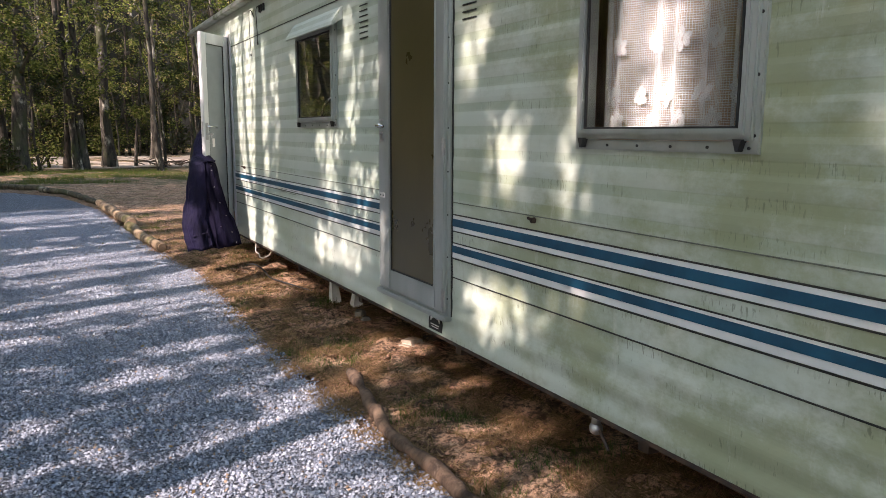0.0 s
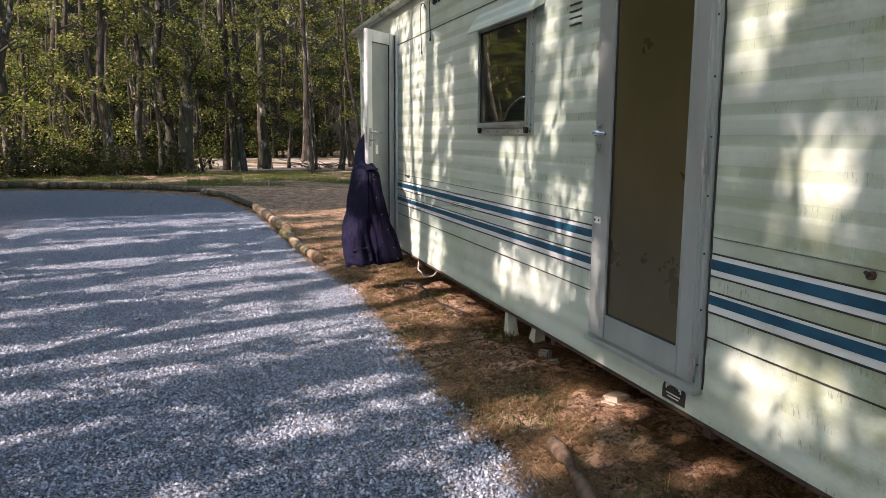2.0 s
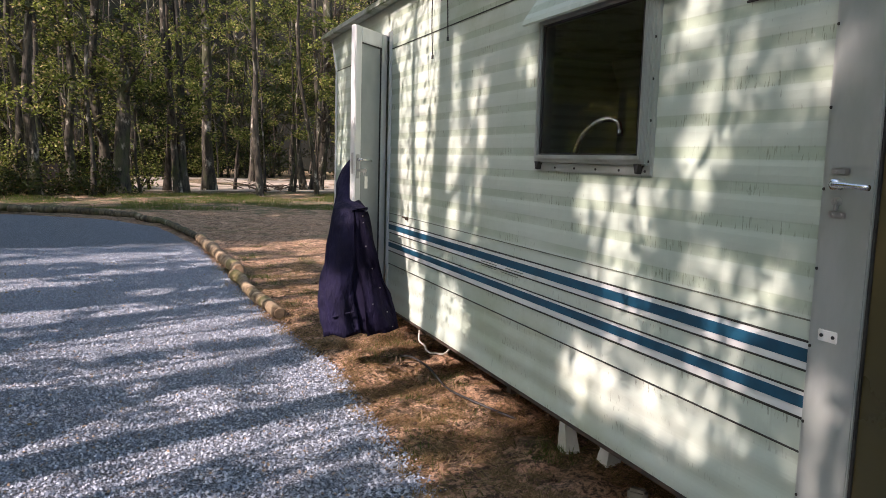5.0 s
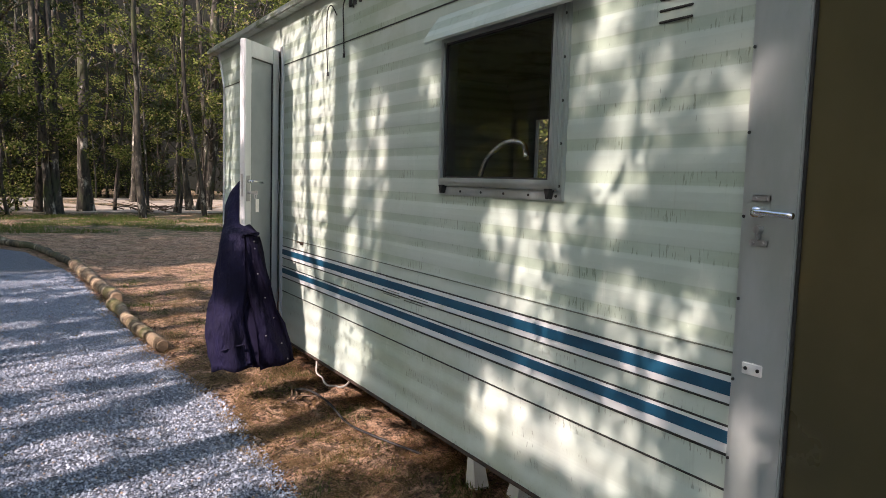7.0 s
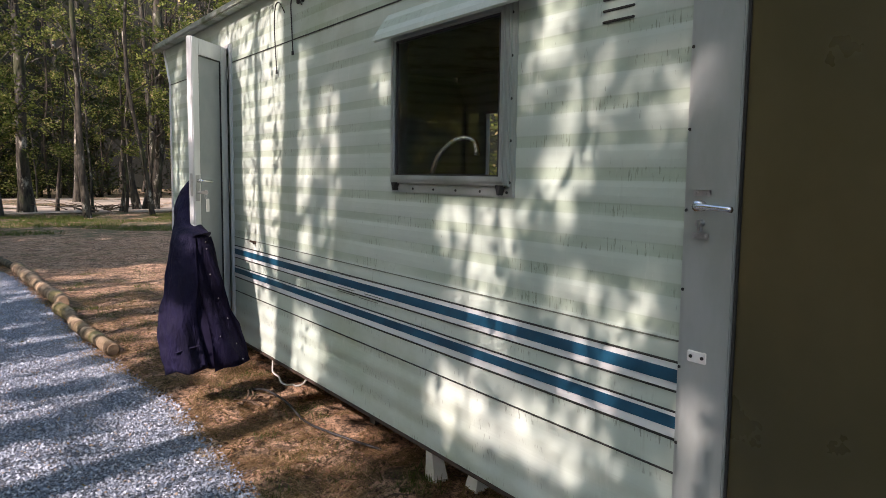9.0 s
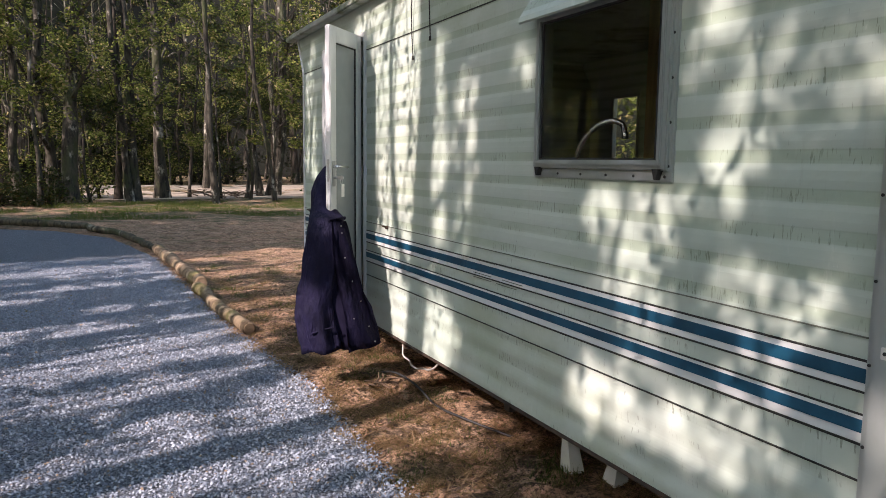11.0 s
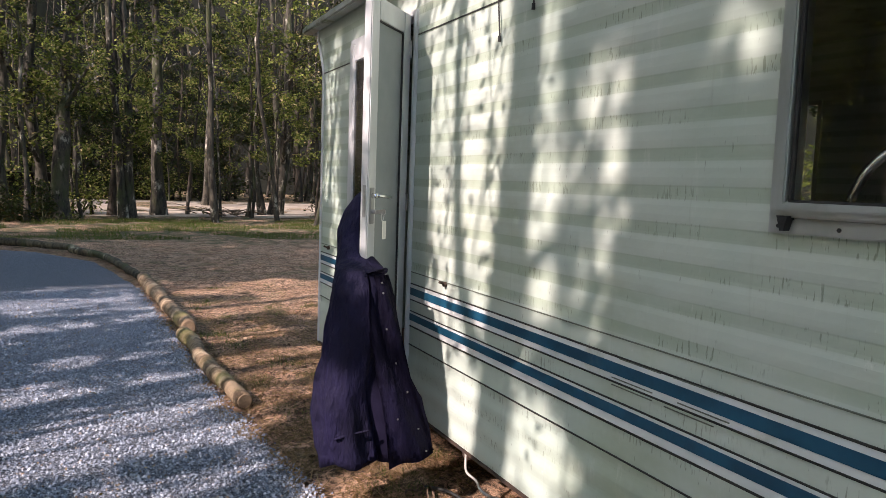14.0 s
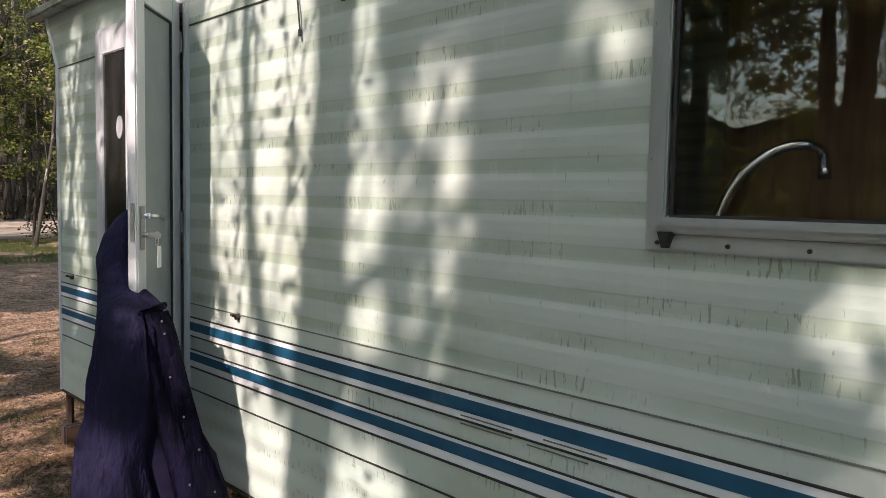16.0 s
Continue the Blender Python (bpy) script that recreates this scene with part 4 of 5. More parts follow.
def build_inside():
    k = empty("kitchen_counter", "kitchen counter under the caravan window", "counter")
    part("cabinet", block(0.056, 0.30, 0.402, 0.56, 2.4, 1.355), M_INNER, k)
    part("worktop", block(0.054, 0.28, 1.356, 0.60, 2.42, 1.392, bevel=0.006), M_WORKTOP, k)
    bm = bmesh.new()
    arc = spline(TAP, 8)
    tube(bm, arc, 0.0115, 10)
    disc(bm, (TAP[0][0], TAP[0][1], 1.415), (0, 0, 1), 0.026, 0.046)
    disc(bm, tuple(arc[-1]), (0, 0, 1), 0.014, 0.03)
    t = part("kitchen_tap", bm, M_CHROME, None, smooth=True)
    tagged(t, "curved chrome swan-neck tap behind the window", "tap")
    # net curtain
    cu = empty("net_curtain", "white lace net curtain with flowers hanging inside the window", "curtain")
    y0, y1, z0, z1 = -2.47, -1.778, 1.335, 2.03

    def fold(y):
        return 0.075 + 0.014 * math.sin((y - y0) * 30) + 0.006 * math.sin((y - y0) * 71 + 1)
    ys = np.linspace(y0, y1, 60)
    verts, faces = [], []
    for z in np.arange(z0 + 0.02, z1, 0.0074):
        base = len(verts)
        for y in ys:
            th = 0.0012 + 0.0008 * noise.noise(Vector((y * 40, z * 60, 0)))
            verts += [(fold(y), y, z - th), (fold(y), y, z + th)]
        faces += [(base + 2 * i, base + 2 * i + 2, base + 2 * i + 3, base + 2 * i + 1) for i in range(len(ys) - 1)]
    for y in np.arange(y0, y1, 0.0074):
        base = len(verts)
        for z in np.linspace(z0, z1, 14):
            th = 0.0012 + 0.0006 * noise.noise(Vector((y * 60, z * 9, 4)))
            verts += [(fold(y) - 0.0006, y - th, z), (fold(y) - 0.0006, y + th, z)]
        faces += [(base + 2 * i, base + 2 * i + 1, base + 2 * i + 3, base + 2 * i + 2) for i in range(13)]
    raw_mesh("net", verts, faces, M_LACE, cu)
    bm = bmesh.new()
    for a, b in ((y1 - 0.034, y1), (-2.02, -2.012), (-2.13, -2.122), (-2.25, -2.242), (-2.36, -2.352)):
        n = 8
        rows = [[bm.verts.new((fold(y) - 0.003, y, z)) for y in np.linspace(a, b, n)] for z in (z0, z1)]
        for i in range(n - 1):
            bm.faces.new((rows[0][i], rows[0][i + 1], rows[1][i + 1], rows[1][i]))
    part("hem", bm, M_LACE, cu)
    bm = bmesh.new()
    rows = [[bm.verts.new((fold(y) - 0.003, y, z)) for y in ys] for z in (z0, z0 + 0.016)]
    for i in range(len(ys) - 1):
        bm.faces.new((rows[0][i], rows[0][i + 1], rows[1][i + 1], rows[1][i]))
    part("hem", bm, M_LACE, cu)
    rng = random.Random(4)
    for i in range(15):
        y = y0 + 0.05 + (y1 - y0 - 0.16) * (i % 5) / 4.0 + (0.05 if 5 <= i < 10 else 0)
        z = z0 + (0.050, 0.135, 0.300)[i // 5]
        bm = bmesh.new()
        for p in range(6):
            ang = math.radians(60 * p + 30 + rng.uniform(-10, 10))
            ln, wd = rng.uniform(0.030, 0.044), 0.0125
            ca, sa = math.cos(ang), math.sin(ang)
            pts = [(0.004, 0), (ln * 0.35, wd * 0.8), (ln * 0.7, wd), (ln * 0.92, wd * 0.5), (ln, 0), (ln * 0.92, -wd * 0.5), (ln * 0.7, -wd), (ln * 0.35, -wd * 0.8)]
            bm.faces.new([bm.verts.new((fold(y) - 0.006 - 0.0009 * p, y + u * ca - v * sa, z + u * sa + v * ca)) for u, v in pts])
        part("lace_flower", bm, M_LACE, cu)


TAP = [(0.135, 1.440, 1.395), (0.137, 1.437, 1.45), (0.150, 1.405, 1.530), (0.178, 1.345, 1.588), (0.205, 1.292, 1.604), (0.236, 1.266, 1.590), (0.248, 1.262, 1.548)]


# ---- the coat on the open leaf ----
def build_coat():
    coat = empty("hooded_coat", "long navy hooded work coat hanging from the open door", "coat", at=(0, 0, 0))
    right, away = Vector((0.93, -0.369, 0)), Vector((0.369, 0.93, 0))
    middle = Vector((-0.292, 3.285, 0))
    # z, sideways, away, half width, half depth
    rows = [(1.412, -0.100, 0.30, 0.012, 0.02), (1.385, -0.108, 0.29, 0.036, 0.04), (1.32, -0.130, 0.27, 0.058, 0.06), (1.23, -0.145, 0.22, 0.070, 0.07),
            (1.13, -0.132, 0.13, 0.078, 0.075), (1.07, -0.098, 0.02, 0.112, 0.075), (1.00, -0.088, -0.03, 0.128, 0.075), (0.88, -0.084, -0.05, 0.146, 0.08),
            (0.76, -0.078, -0.06, 0.166, 0.085), (0.62, -0.072, -0.06, 0.192, 0.09), (0.48, -0.052, -0.06, 0.218, 0.10), (0.34, -0.026, -0.06, 0.236, 0.11), (0.22, 0.000, -0.06, 0.238, 0.11)]
    z_in = [r[0] for r in rows][::-1]

    def at(z, k):
        return float(np.interp(z, z_in, [r[k] for r in rows][::-1]))

    def skin(z_top, z_low, steps, sides, shift, wide, deep, back=0.0):
        """A closed, folded tube of cloth; shift and wide give its middle and half width, in half widths of the coat."""
        bm = bmesh.new()
        rings = []
        for i in range(steps + 1):
            z = z_top + (z_low - z_top) * i / steps
            low = max(0.0, min(1.0, (1.02 - z) / 0.45))
            ring = []
            for k in range(sides):
                a = 2 * math.pi * k / sides
                ca, sa = math.cos(a), math.sin(a)
                m = 1 + low * (0.10 * math.sin(4 * a + 0.6 + 2.0 * z) + 0.07 * math.sin(9 * a + 5 * z))
                m += 0.14 * noise.noise(Vector((ca * 1.8, sa * 1.8, z * 5))) + 0.06 * noise.noise(Vector((ca * 5, sa * 5, z * 16)))
                s, w = shift(low), wide(low)
                p = middle + right * (at(z, 1) + at(z, 3) * (s + w * ca * m)) + away * (back + at(z, 2) + deep * at(z, 4) * sa * m)
                ring.append(bm.verts.new((p.x, p.y, z + (0.02 * ca + 0.012 * math.sin(5 * a) if i == steps else 0))))
            rings.append(ring)
        for a, b in zip(rings, rings[1:]):
            for k in range(sides):
                bm.faces.new((a[k], a[(k + 1) % sides], b[(k + 1) % sides], b[k]))
        bm.faces.new(rings[0][::-1])
        bm.faces.new(rings[-1])
        return bm
    part("hood", skin(1.412, 1.055, 20, 30, lambda f: 0.0, lambda f: 1.0, 1.0), M_COAT, coat, "pointed navy hood", smooth=True)
    part("body", skin(1.085, 0.262, 40, 44, lambda f: -0.06 - 0.34 * f, lambda f: 0.94 - 0.34 * f, 1.0), M_COAT, coat, "navy coat body in long folds", smooth=True)
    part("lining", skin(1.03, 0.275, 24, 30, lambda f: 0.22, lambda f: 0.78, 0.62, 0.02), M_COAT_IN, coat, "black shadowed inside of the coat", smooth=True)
    # the front flap, a curved panel standing off the body
    bm = bmesh.new()
    grid = []
    for i in range(19):
        z = 1.06 - (1.06 - 0.272) * i / 18
        row = []
        for j in range(9):
            u = j / 8
            lo = at(z, 1) + at(z, 3) * (0.30 - 0.05 * math.sin(z * 9))
            hi = at(z, 1) + at(z, 3) * 1.06
            bulge = -at(z, 4) * (0.75 - 0.45 * u * u) - 0.018 - 0.022 * math.sin(u * 8 + z * 9) - 0.045 * (1 - u) * max(0, min(1, (0.60 - z) / 0.25))
            p = middle + right * (lo + (hi - lo) * u) + away * (at(z, 2) + bulge)
            row.append(bm.verts.new((p.x, p.y, z + 0.045 * u * max(0, (0.9 - z)))))
        grid.append(row)
    for a, b in zip(grid, grid[1:]):
        for j in range(8):
            bm.faces.new((a[j], a[j + 1], b[j + 1], b[j]))
    bmesh.ops.solidify(bm, geom=bm.faces[:], thickness=0.006)
    flap = part("front_flap", bm, M_COAT, coat, "open front edge with press studs", smooth=True)
    for z, u in ((1.035, 0.62), (0.995, 0.58), (0.84, 0.55), (0.69, 0.66), (0.56, 0.78), (0.47, 0.36), (0.40, 0.80), (0.30, 0.86)):
        lo, hi = at(z, 1) + at(z, 3) * (0.30 - 0.05 * math.sin(z * 9)), at(z, 1) + at(z, 3) * 1.06
        bulge = -at(z, 4) * (0.75 - 0.45 * u * u) - 0.026 - 0.022 * math.sin(u * 8 + z * 9) - 0.045 * (1 - u) * max(0, min(1, (0.60 - z) / 0.25))
        p = middle + right * (lo + (hi - lo) * u) + away * (at(z, 2) + bulge)
        part("press_stud", disc(bmesh.new(), (p.x, p.y, z + 0.045 * u * max(0, 0.9 - z)), tuple(-away), 0.0042, 0.005, 10), M_STEEL, flap)
    bm = bmesh.new()
    p = middle + right * (at(0.42, 1) - at(0.42, 3) * 0.30) + away * (at(0.42, 2) - at(0.42, 4) * 1.02)
    tube(bm, spline([tuple(p + right * -0.07 + Vector((0, 0, 0.38))), tuple(p + Vector((0, 0, 0.405)) - away * 0.006), tuple(p + right * 0.07 + Vector((0, 0, 0.42)))], 5), 0.006, 6)
    part("pocket_edge", bm, M_COAT, coat, smooth=True)


def build_keys(swing):
    """A key with a paper tag in the open leaf's lock."""
    m = Matrix.Translation((LEAF_AT[0], LEAF_AT[1], 0)) @ Matrix.Rotation(swing, 4, "Z")
    k = empty("door_key", "door key with a white paper tag in the lock", "key")
    x, t = 0.422, 0.036
    bm = bmesh.new()
    box(bm, x - 0.002, t + 0.014, 1.316, x + 0.002, t + 0.050, 1.334)
    disc(bm, (x, t + 0.056, 1.325), (1, 0, 0), 0.014, 0.004)
    ring = [(x + 0.004 + 0.014 * math.sin(a), t + 0.056, 1.305 + 0.018 * math.cos(a)) for a in np.linspace(0, 6.0, 14)]
    tube(bm, ring, 0.002, 6)
    bm.transform(m)
    part("key", bm, M_STEEL, k)
    bm = block(x - 0.040, t + 0.052, 1.205, x - 0.004, t + 0.056, 1.285, bevel=0.001)
    bm.transform(m)
    part("paper_tag", bm, M_UPVC, k, "white paper tag")


# ---- clutter under and beside the caravan ----
def build_clutter():
    for i, (x, y, h, lean) in enumerate(((0.27, 1.60, 0.30, 0.03), (0.38, 1.37, 0.30, -0.03))):
        bm = bmesh.new()
        prof = [(-0.036, -0.03), (0.036, -0.03), (0.036, 0.03), (-0.036, 0.03)]
        lo = [bm.verts.new((x + a * 1.1, y + b * 1.5 - lean, height(x, y) - 0.01)) for a, b in prof]
        mid = [bm.verts.new((x + a * 0.75, y + b * 0.8, 0.16)) for a, b in prof]
        hi = [bm.verts.new((x + a * 0.7, y + b * 0.9 + lean * 0.5, 0.318)) for a, b in prof]
        for p, q in ((lo, mid), (mid, hi)):
            for k in range(4):
                bm.faces.new((p[k], p[(k + 1) % 4], q[(k + 1) % 4], q[k]))
        bm.faces.new(lo[::-1])
        bm.faces.new(hi)
        ob = part("axle_stand", bm, M_UPVC)
        tagged(ob, "splayed white plastic stand under the caravan", "stand", "stands under the caravan")
    for x, y, sx, sy, sz, turn in ((0.25, 1.00, 0.05, 0.08, 0.07, 0.6), (0.24, 0.87, 0.07, 0.06, 0.035, -0.3), (0.26, -2.72, 0.36, 0.42, 0.30, 0.02)):
        bm = block(-sx / 2, -sy / 2, 0, sx / 2, sy / 2, sz, bevel=0.012)
        bm.transform(Matrix.Translation((x, y, height(x, y) - 0.012)) @ Matrix.Rotation(turn, 4, "Z"))
        tagged(part("concrete_block", bm, M_CONCRETE), "grey concrete block under the caravan", "block", "concrete blocks")
    # drain valve that hangs under the wall
    v = empty("drain_valve", "pale plastic drain valve hanging under the caravan", "valve", at=(0, 0, 0))
    bm = bmesh.new()
    bmesh.ops.create_uvsphere(bm, u_segments=16, v_segments=10, radius=0.026, matrix=Matrix.Translation((0.03, -1.86, 0.265)))
    tube(bm, [(0.03, -1.86, 0.265), (0.03, -1.86, 0.345)], 0.018, 10)
    part("valve_body", bm, M_STEEL, v, smooth=True)
    part("spout", tube(bmesh.new(), [(0.03, -1.88, 0.265), (0.0, -1.965, 0.225)], [0.007, 0.005], 8), M_CHASSIS, v)
    # the white cable loop and the black cable on the soil
    bm = tube(bmesh.new(), spline([(0.04, 3.08, 0.33), (0.03, 3.06, 0.28), (0.02, 3.03, 0.23), (0.03, 2.96, 0.215), (0.02, 2.90, 0.20), (0.03, 2.84, 0.195), (0.03, 2.74, 0.22), (0.02, 2.66, 0.235), (0.03, 2.59, 0.265), (0.04, 2.52, 0.33)], 5), 0.0062, 8, 0.3)
    tagged(part("white_cable", bm, M_CABLE, smooth=True), "white cable looping down under the caravan", "cable")
    pts = [(-0.02, 3.36, 0.10), (0.0, 3.12, 0.13), (0.03, 2.86, 0.155), (0.02, 2.55, 0.10), (0.05, 2.28, 0.09), (0.22, 2.02, 0.05)]
    bm = tube(bmesh.new(), spline([(x, y, height(x, y) + 0.012 + (0.05 if 2.7 < y < 3.2 else 0)) for x, y, z in pts], 7), 0.007, 7)
    tagged(part("black_cable", bm, M_RUBBER, smooth=True), "black cable lying on the bare soil", "cable")
    # dead twigs at the coat's foot
    rng = random.Random(9)
    tw = empty("twig_heap", "small heap of dead twigs on the soil", "twigs")
    for _ in range(9):
        x, y = -0.08 + rng.uniform(-0.10, 0.10), 3.20 + rng.uniform(-0.16, 0.16)
        a = rng.uniform(0, 6.28)
        p = Vector((x, y, height(x, y) + 0.012))
        part("twig", tube(bmesh.new(), spline([p, p + Vector((math.cos(a) * 0.07, math.sin(a) * 0.07, 0.03)), p + Vector((math.cos(a + 0.3) * 0.16, math.sin(a + 0.3) * 0.16, 0.05))], 3), [0.006, 0.006, 0.006, 0.005, 0.005, 0.004, 0.003], 5), M_STICK, tw)
    # the dead branch on the grass
    line = spline([(-0.285, -0.20, 0.035), (-0.325, -0.40, 0.045), (-0.385, -0.74, 0.03), (-0.440, -1.08, 0.03), (-0.425, -1.45, 0.035), (-0.430, -1.80, 0.03), (-0.36, -2.4, 0.03)], 7)
    bm = tube(bmesh.new(), [p + Vector((0, 0, max(0, height(p.x, p.y)))) for p in line], [0.029 + 0.0025 * math.sin(i * 1.9) * math.cos(i * 0.7) + (0.007 if i % 11 == 4 else 0) for i in range(len(line))], 12, 0.5)
    tagged(part("dead_branch", bm, M_STICK, smooth=True), "bare brown dead branch lying along the gravel edge", "branch")
    bm = block(-0.085, -0.065, -0.03, 0.085, 0.065, 0.032, bevel=0.024)
    for q in bm.verts:
        q.co += Vector((0.012, 0.012, 0.008)) * noise.noise(q.co * 17)
    bm.transform(Matrix.Translation((0.30, 0.25, height(0.30, 0.25))) @ Matrix.Rotation(0.5, 4, "Z"))
    tagged(part("stone", bm, M_PALE_STONE), "flat pale stone on the soil", "stone")


def log(points, r0, r1, label, bark=None):
    line = [p + Vector((noise.noise(p * 3.1), noise.noise(p * 2.7 + Vector((9, 0, 0))), 0.5 * noise.noise(p * 3.3))) * r0 * 0.55 for p in spline(points, 8)]
    g = empty("border_log", label, "log", "logs bordering the gravel")
    bm = tube(bmesh.new(), line, list(np.linspace(r0, r1, len(line))), 14, 0.22)
    part("bark", bm, bark or M_LOG, g, smooth=True)
    d = (line[0] - line[1]).normalized()
    part("cut_end", disc(bmesh.new(), tuple(line[0] + d * 0.004), tuple(d), r0 * 0.86, 0.012, 14), M_CUT, g)


def build_logs():
    log([(-0.575, 4.93, 0.045), (-0.60, 5.25, 0.055), (-0.625, 5.6, 0.048), (-0.675, 6.1, 0.06), (-0.66, 6.5, 0.055), (-0.70, 7.05, 0.065)], 0.054, 0.062, "weathered barkless log bordering the gravel")
    log([(-0.655, 7.15, 0.09), (-0.70, 7.9, 0.08), (-0.735, 9.0, 0.085), (-0.82, 10.65, 0.08)], 0.072, 0.080, "thick mossy log bordering the gravel")
    log([(-0.86, 10.9, 0.07), (-1.0, 12.0, 0.07), (-1.25, 13.4, 0.075), (-1.75, 14.5, 0.08)], 0.05, 0.062, "grey mossy log bordering the gravel", M_MOSSY)
    log([(-1.7, 14.6, 0.10), (-2.4, 15.5, 0.10), (-3.2, 16.1, 0.11), (-4.3, 16.65, 0.10)], 0.062, 0.08, "thick mossy log bordering the gravel", M_MOSSY)
    log([(-4.2, 16.8, 0.10), (-5.4, 17.05, 0.11), (-7.0, 17.2, 0.12), (-9.5, 17.4, 0.10)], 0.08, 0.11, "long dark log bordering the gravel", M_MOSSY)


# ---- trees ----
def build_trunk(base, height_, radius, lean, rng, material, tree, forks=4, low=0.35):
    """A tapered trunk with limbs. Returns points along the limbs, where leaves sit."""
    x, y = base
    z = height(x, y) - 0.15
    n = 9
    pts, bend = [], rng.normal(size=(n, 2)) * 0.085 * height_ / 10
    bend = np.cumsum(bend, axis=0)
    for i in range(n):
        f = i / (n - 1)
        pts.append((x + lean[0] * f * height_ + bend[i][0], y + lean[1] * f * height_ + bend[i][1], z + f * height_))
    pts = spline(pts, 2)
    radii = [radius * ((1 - 0.75 * i / (len(pts) - 1)) + 0.5 * math.exp(-i * 1.6)) for i in range(len(pts))]
    part("trunk", tube(bmesh.new(), pts, radii, 9, 0.35, caps=False), material, tree, smooth=True)
    spots = []
    for k in range(forks):
        bm = bmesh.new()
        f = low + (0.95 - low) * (k + rng.random()) / forks
        i = min(int(f * (len(pts) - 1)), len(pts) - 2)
        p = pts[i]
        a = rng.random() * 6.283
        ln = height_ * (0.10 + 0.14 * rng.random())
        d = Vector((math.cos(a), math.sin(a), 0.25 + 0.8 * rng.random())).normalized()
        limb = [p, p + d * ln * 0.4 + Vector((0, 0, 0.05 * ln)), p + d * ln + Vector((0, 0, 0.12 * ln))]
        tube(bm, spline(limb, 3), [max(radii[i] * 0.45 * (1 - 0.12 * q), 0.008) for q in range(7)], 6, 0.2, caps=False)
        bough = part("limb", bm, material, tree, smooth=True)
        spots += [limb[1], limb[2], p + d * ln * 0.75]
        for s in (-1, 1):
            e = d.cross(Vector((0, 0, 1))).normalized() * s
            q = p + d * ln * (0.5 + 0.2 * rng.random())
            tip = q + (d * 0.5 + e * 0.7 + Vector((0, 0, 0.2))) * ln * 0.45
            if y < 34:
                part("twig", tube(bmesh.new(), [q, (q + tip) / 2 + Vector((0, 0, 0.03 * ln)), tip], [max(radii[i] * 0.2, 0.008), max(radii[i] * 0.13, 0.006), 0.004], 5, 0.0, caps=False), material, bough, smooth=True)
            spots += [tip, (q + tip) / 2]
    return spots


# y, z, half width, half height of the places on the wall that the sun reaches, past the window and before it
FAR_SUN = [
    (3.13, 1.72, 0.43, 0.58), (3.10, 1.00, 0.36, 0.34), (2.63, 1.88, 0.19, 0.28), (2.57, 1.44, 0.17, 0.28), (2.50, 1.12, 0.12, 0.14), (2.19, 1.87, 0.045, 0.07),
    (2.16, 1.69, 0.07, 0.12), (2.15, 1.44, 0.075, 0.14), (2.17, 1.08, 0.04, 0.14), (1.62, 1.88, 0.07, 0.09), (2.62, 0.55, 0.40, 0.17), (3.05, 0.50, 0.25, 0.16),
    (4.37, 1.90, 0.20, 0.40), (5.04, 1.85, 0.15, 0.50), (4.90, 1.10, 0.12, 0.30), (3.30, 2.35, 0.60, 0.10),
]
NEAR_SUN = [
    (1.05, 1.25, 0.16, 0.11), (0.75, 1.27, 0.08, 0.08), (0.92, 1.08, 0.12, 0.12), (0.77, 0.95, 0.08, 0.12), (0.40, 1.04, 0.10, 0.08), (0.24, 1.03, 0.09, 0.11),
    (1.06, 0.56, 0.22, 0.15), (0.52, 0.60, 0.20, 0.15), (0.28, 0.73, 0.10, 0.13), (0.57, 1.92, 0.12, 0.14), (0.30, 1.82, 0.04, 0.09), (0.36, 1.59, 0.05, 0.10),
    (0.48, 1.41, 0.07, 0.09), (0.07, 1.68, 0.05, 0.10), (-1.24, 1.24, 0.15, 0.13), (-1.74, 1.35, 0.10, 0.24), (-1.00, 1.72, 0.14, 0.14), (-1.73, 1.08, 0.11, 0.09),
    (-1.75, 0.76, 0.07, 0.08), (-1.15, 0.58, 0.22, 0.12), (-1.47, 0.54, 0.11, 0.06), (-2.04, 1.66, 0.15, 0.21), (-1.88, 1.50, 0.04, 0.14), (-0.06, 0.62, 0.05, 0.24),
]
WALL_SUN = FAR_SUN + NEAR_SUN
# x, y, half length, half width of the sunny streaks on the gravel and on the soil
YARD_SUN = [
    (-2.30, 1.32, 0.90, 0.18), (-2.05, 2.15, 1.60, 0.48), (-0.95, 1.72, 0.50, 0.08), (-1.50, 3.70, 0.90, 0.20), (-1.80, 4.30, 1.20, 0.22), (-3.90, 8.70, 0.80, 0.30),
    (-2.20, 9.10, 1.20, 0.35), (-1.10, 0.45, 0.55, 0.12), (-2.40, 0.70, 0.70, 0.11), (-0.80, 1.20, 0.30, 0.08), (-0.85, 2.05, 0.30, 0.10), (-1.45, 3.00, 0.30, 0.12),
    (-1.30, 6.40, 0.50, 0.30), (-1.20, 5.00, 0.60, 0.26), (-1.90, -0.28, 0.20, 0.07), (-1.65, -0.63, 0.25, 0.08), (-1.68, -0.12, 0.20, 0.06), (-1.05, -0.95, 0.80, 0.34),
    (-0.95, -1.60, 0.60, 0.30), (-1.00, 0.87, 0.40, 0.12), (-0.75, -0.05, 0.22, 0.08), (-2.60, 5.60, 1.20, 0.18), (-3.40, 6.80, 1.40, 0.16), (-3.20, 3.20, 1.00, 0.14),
]
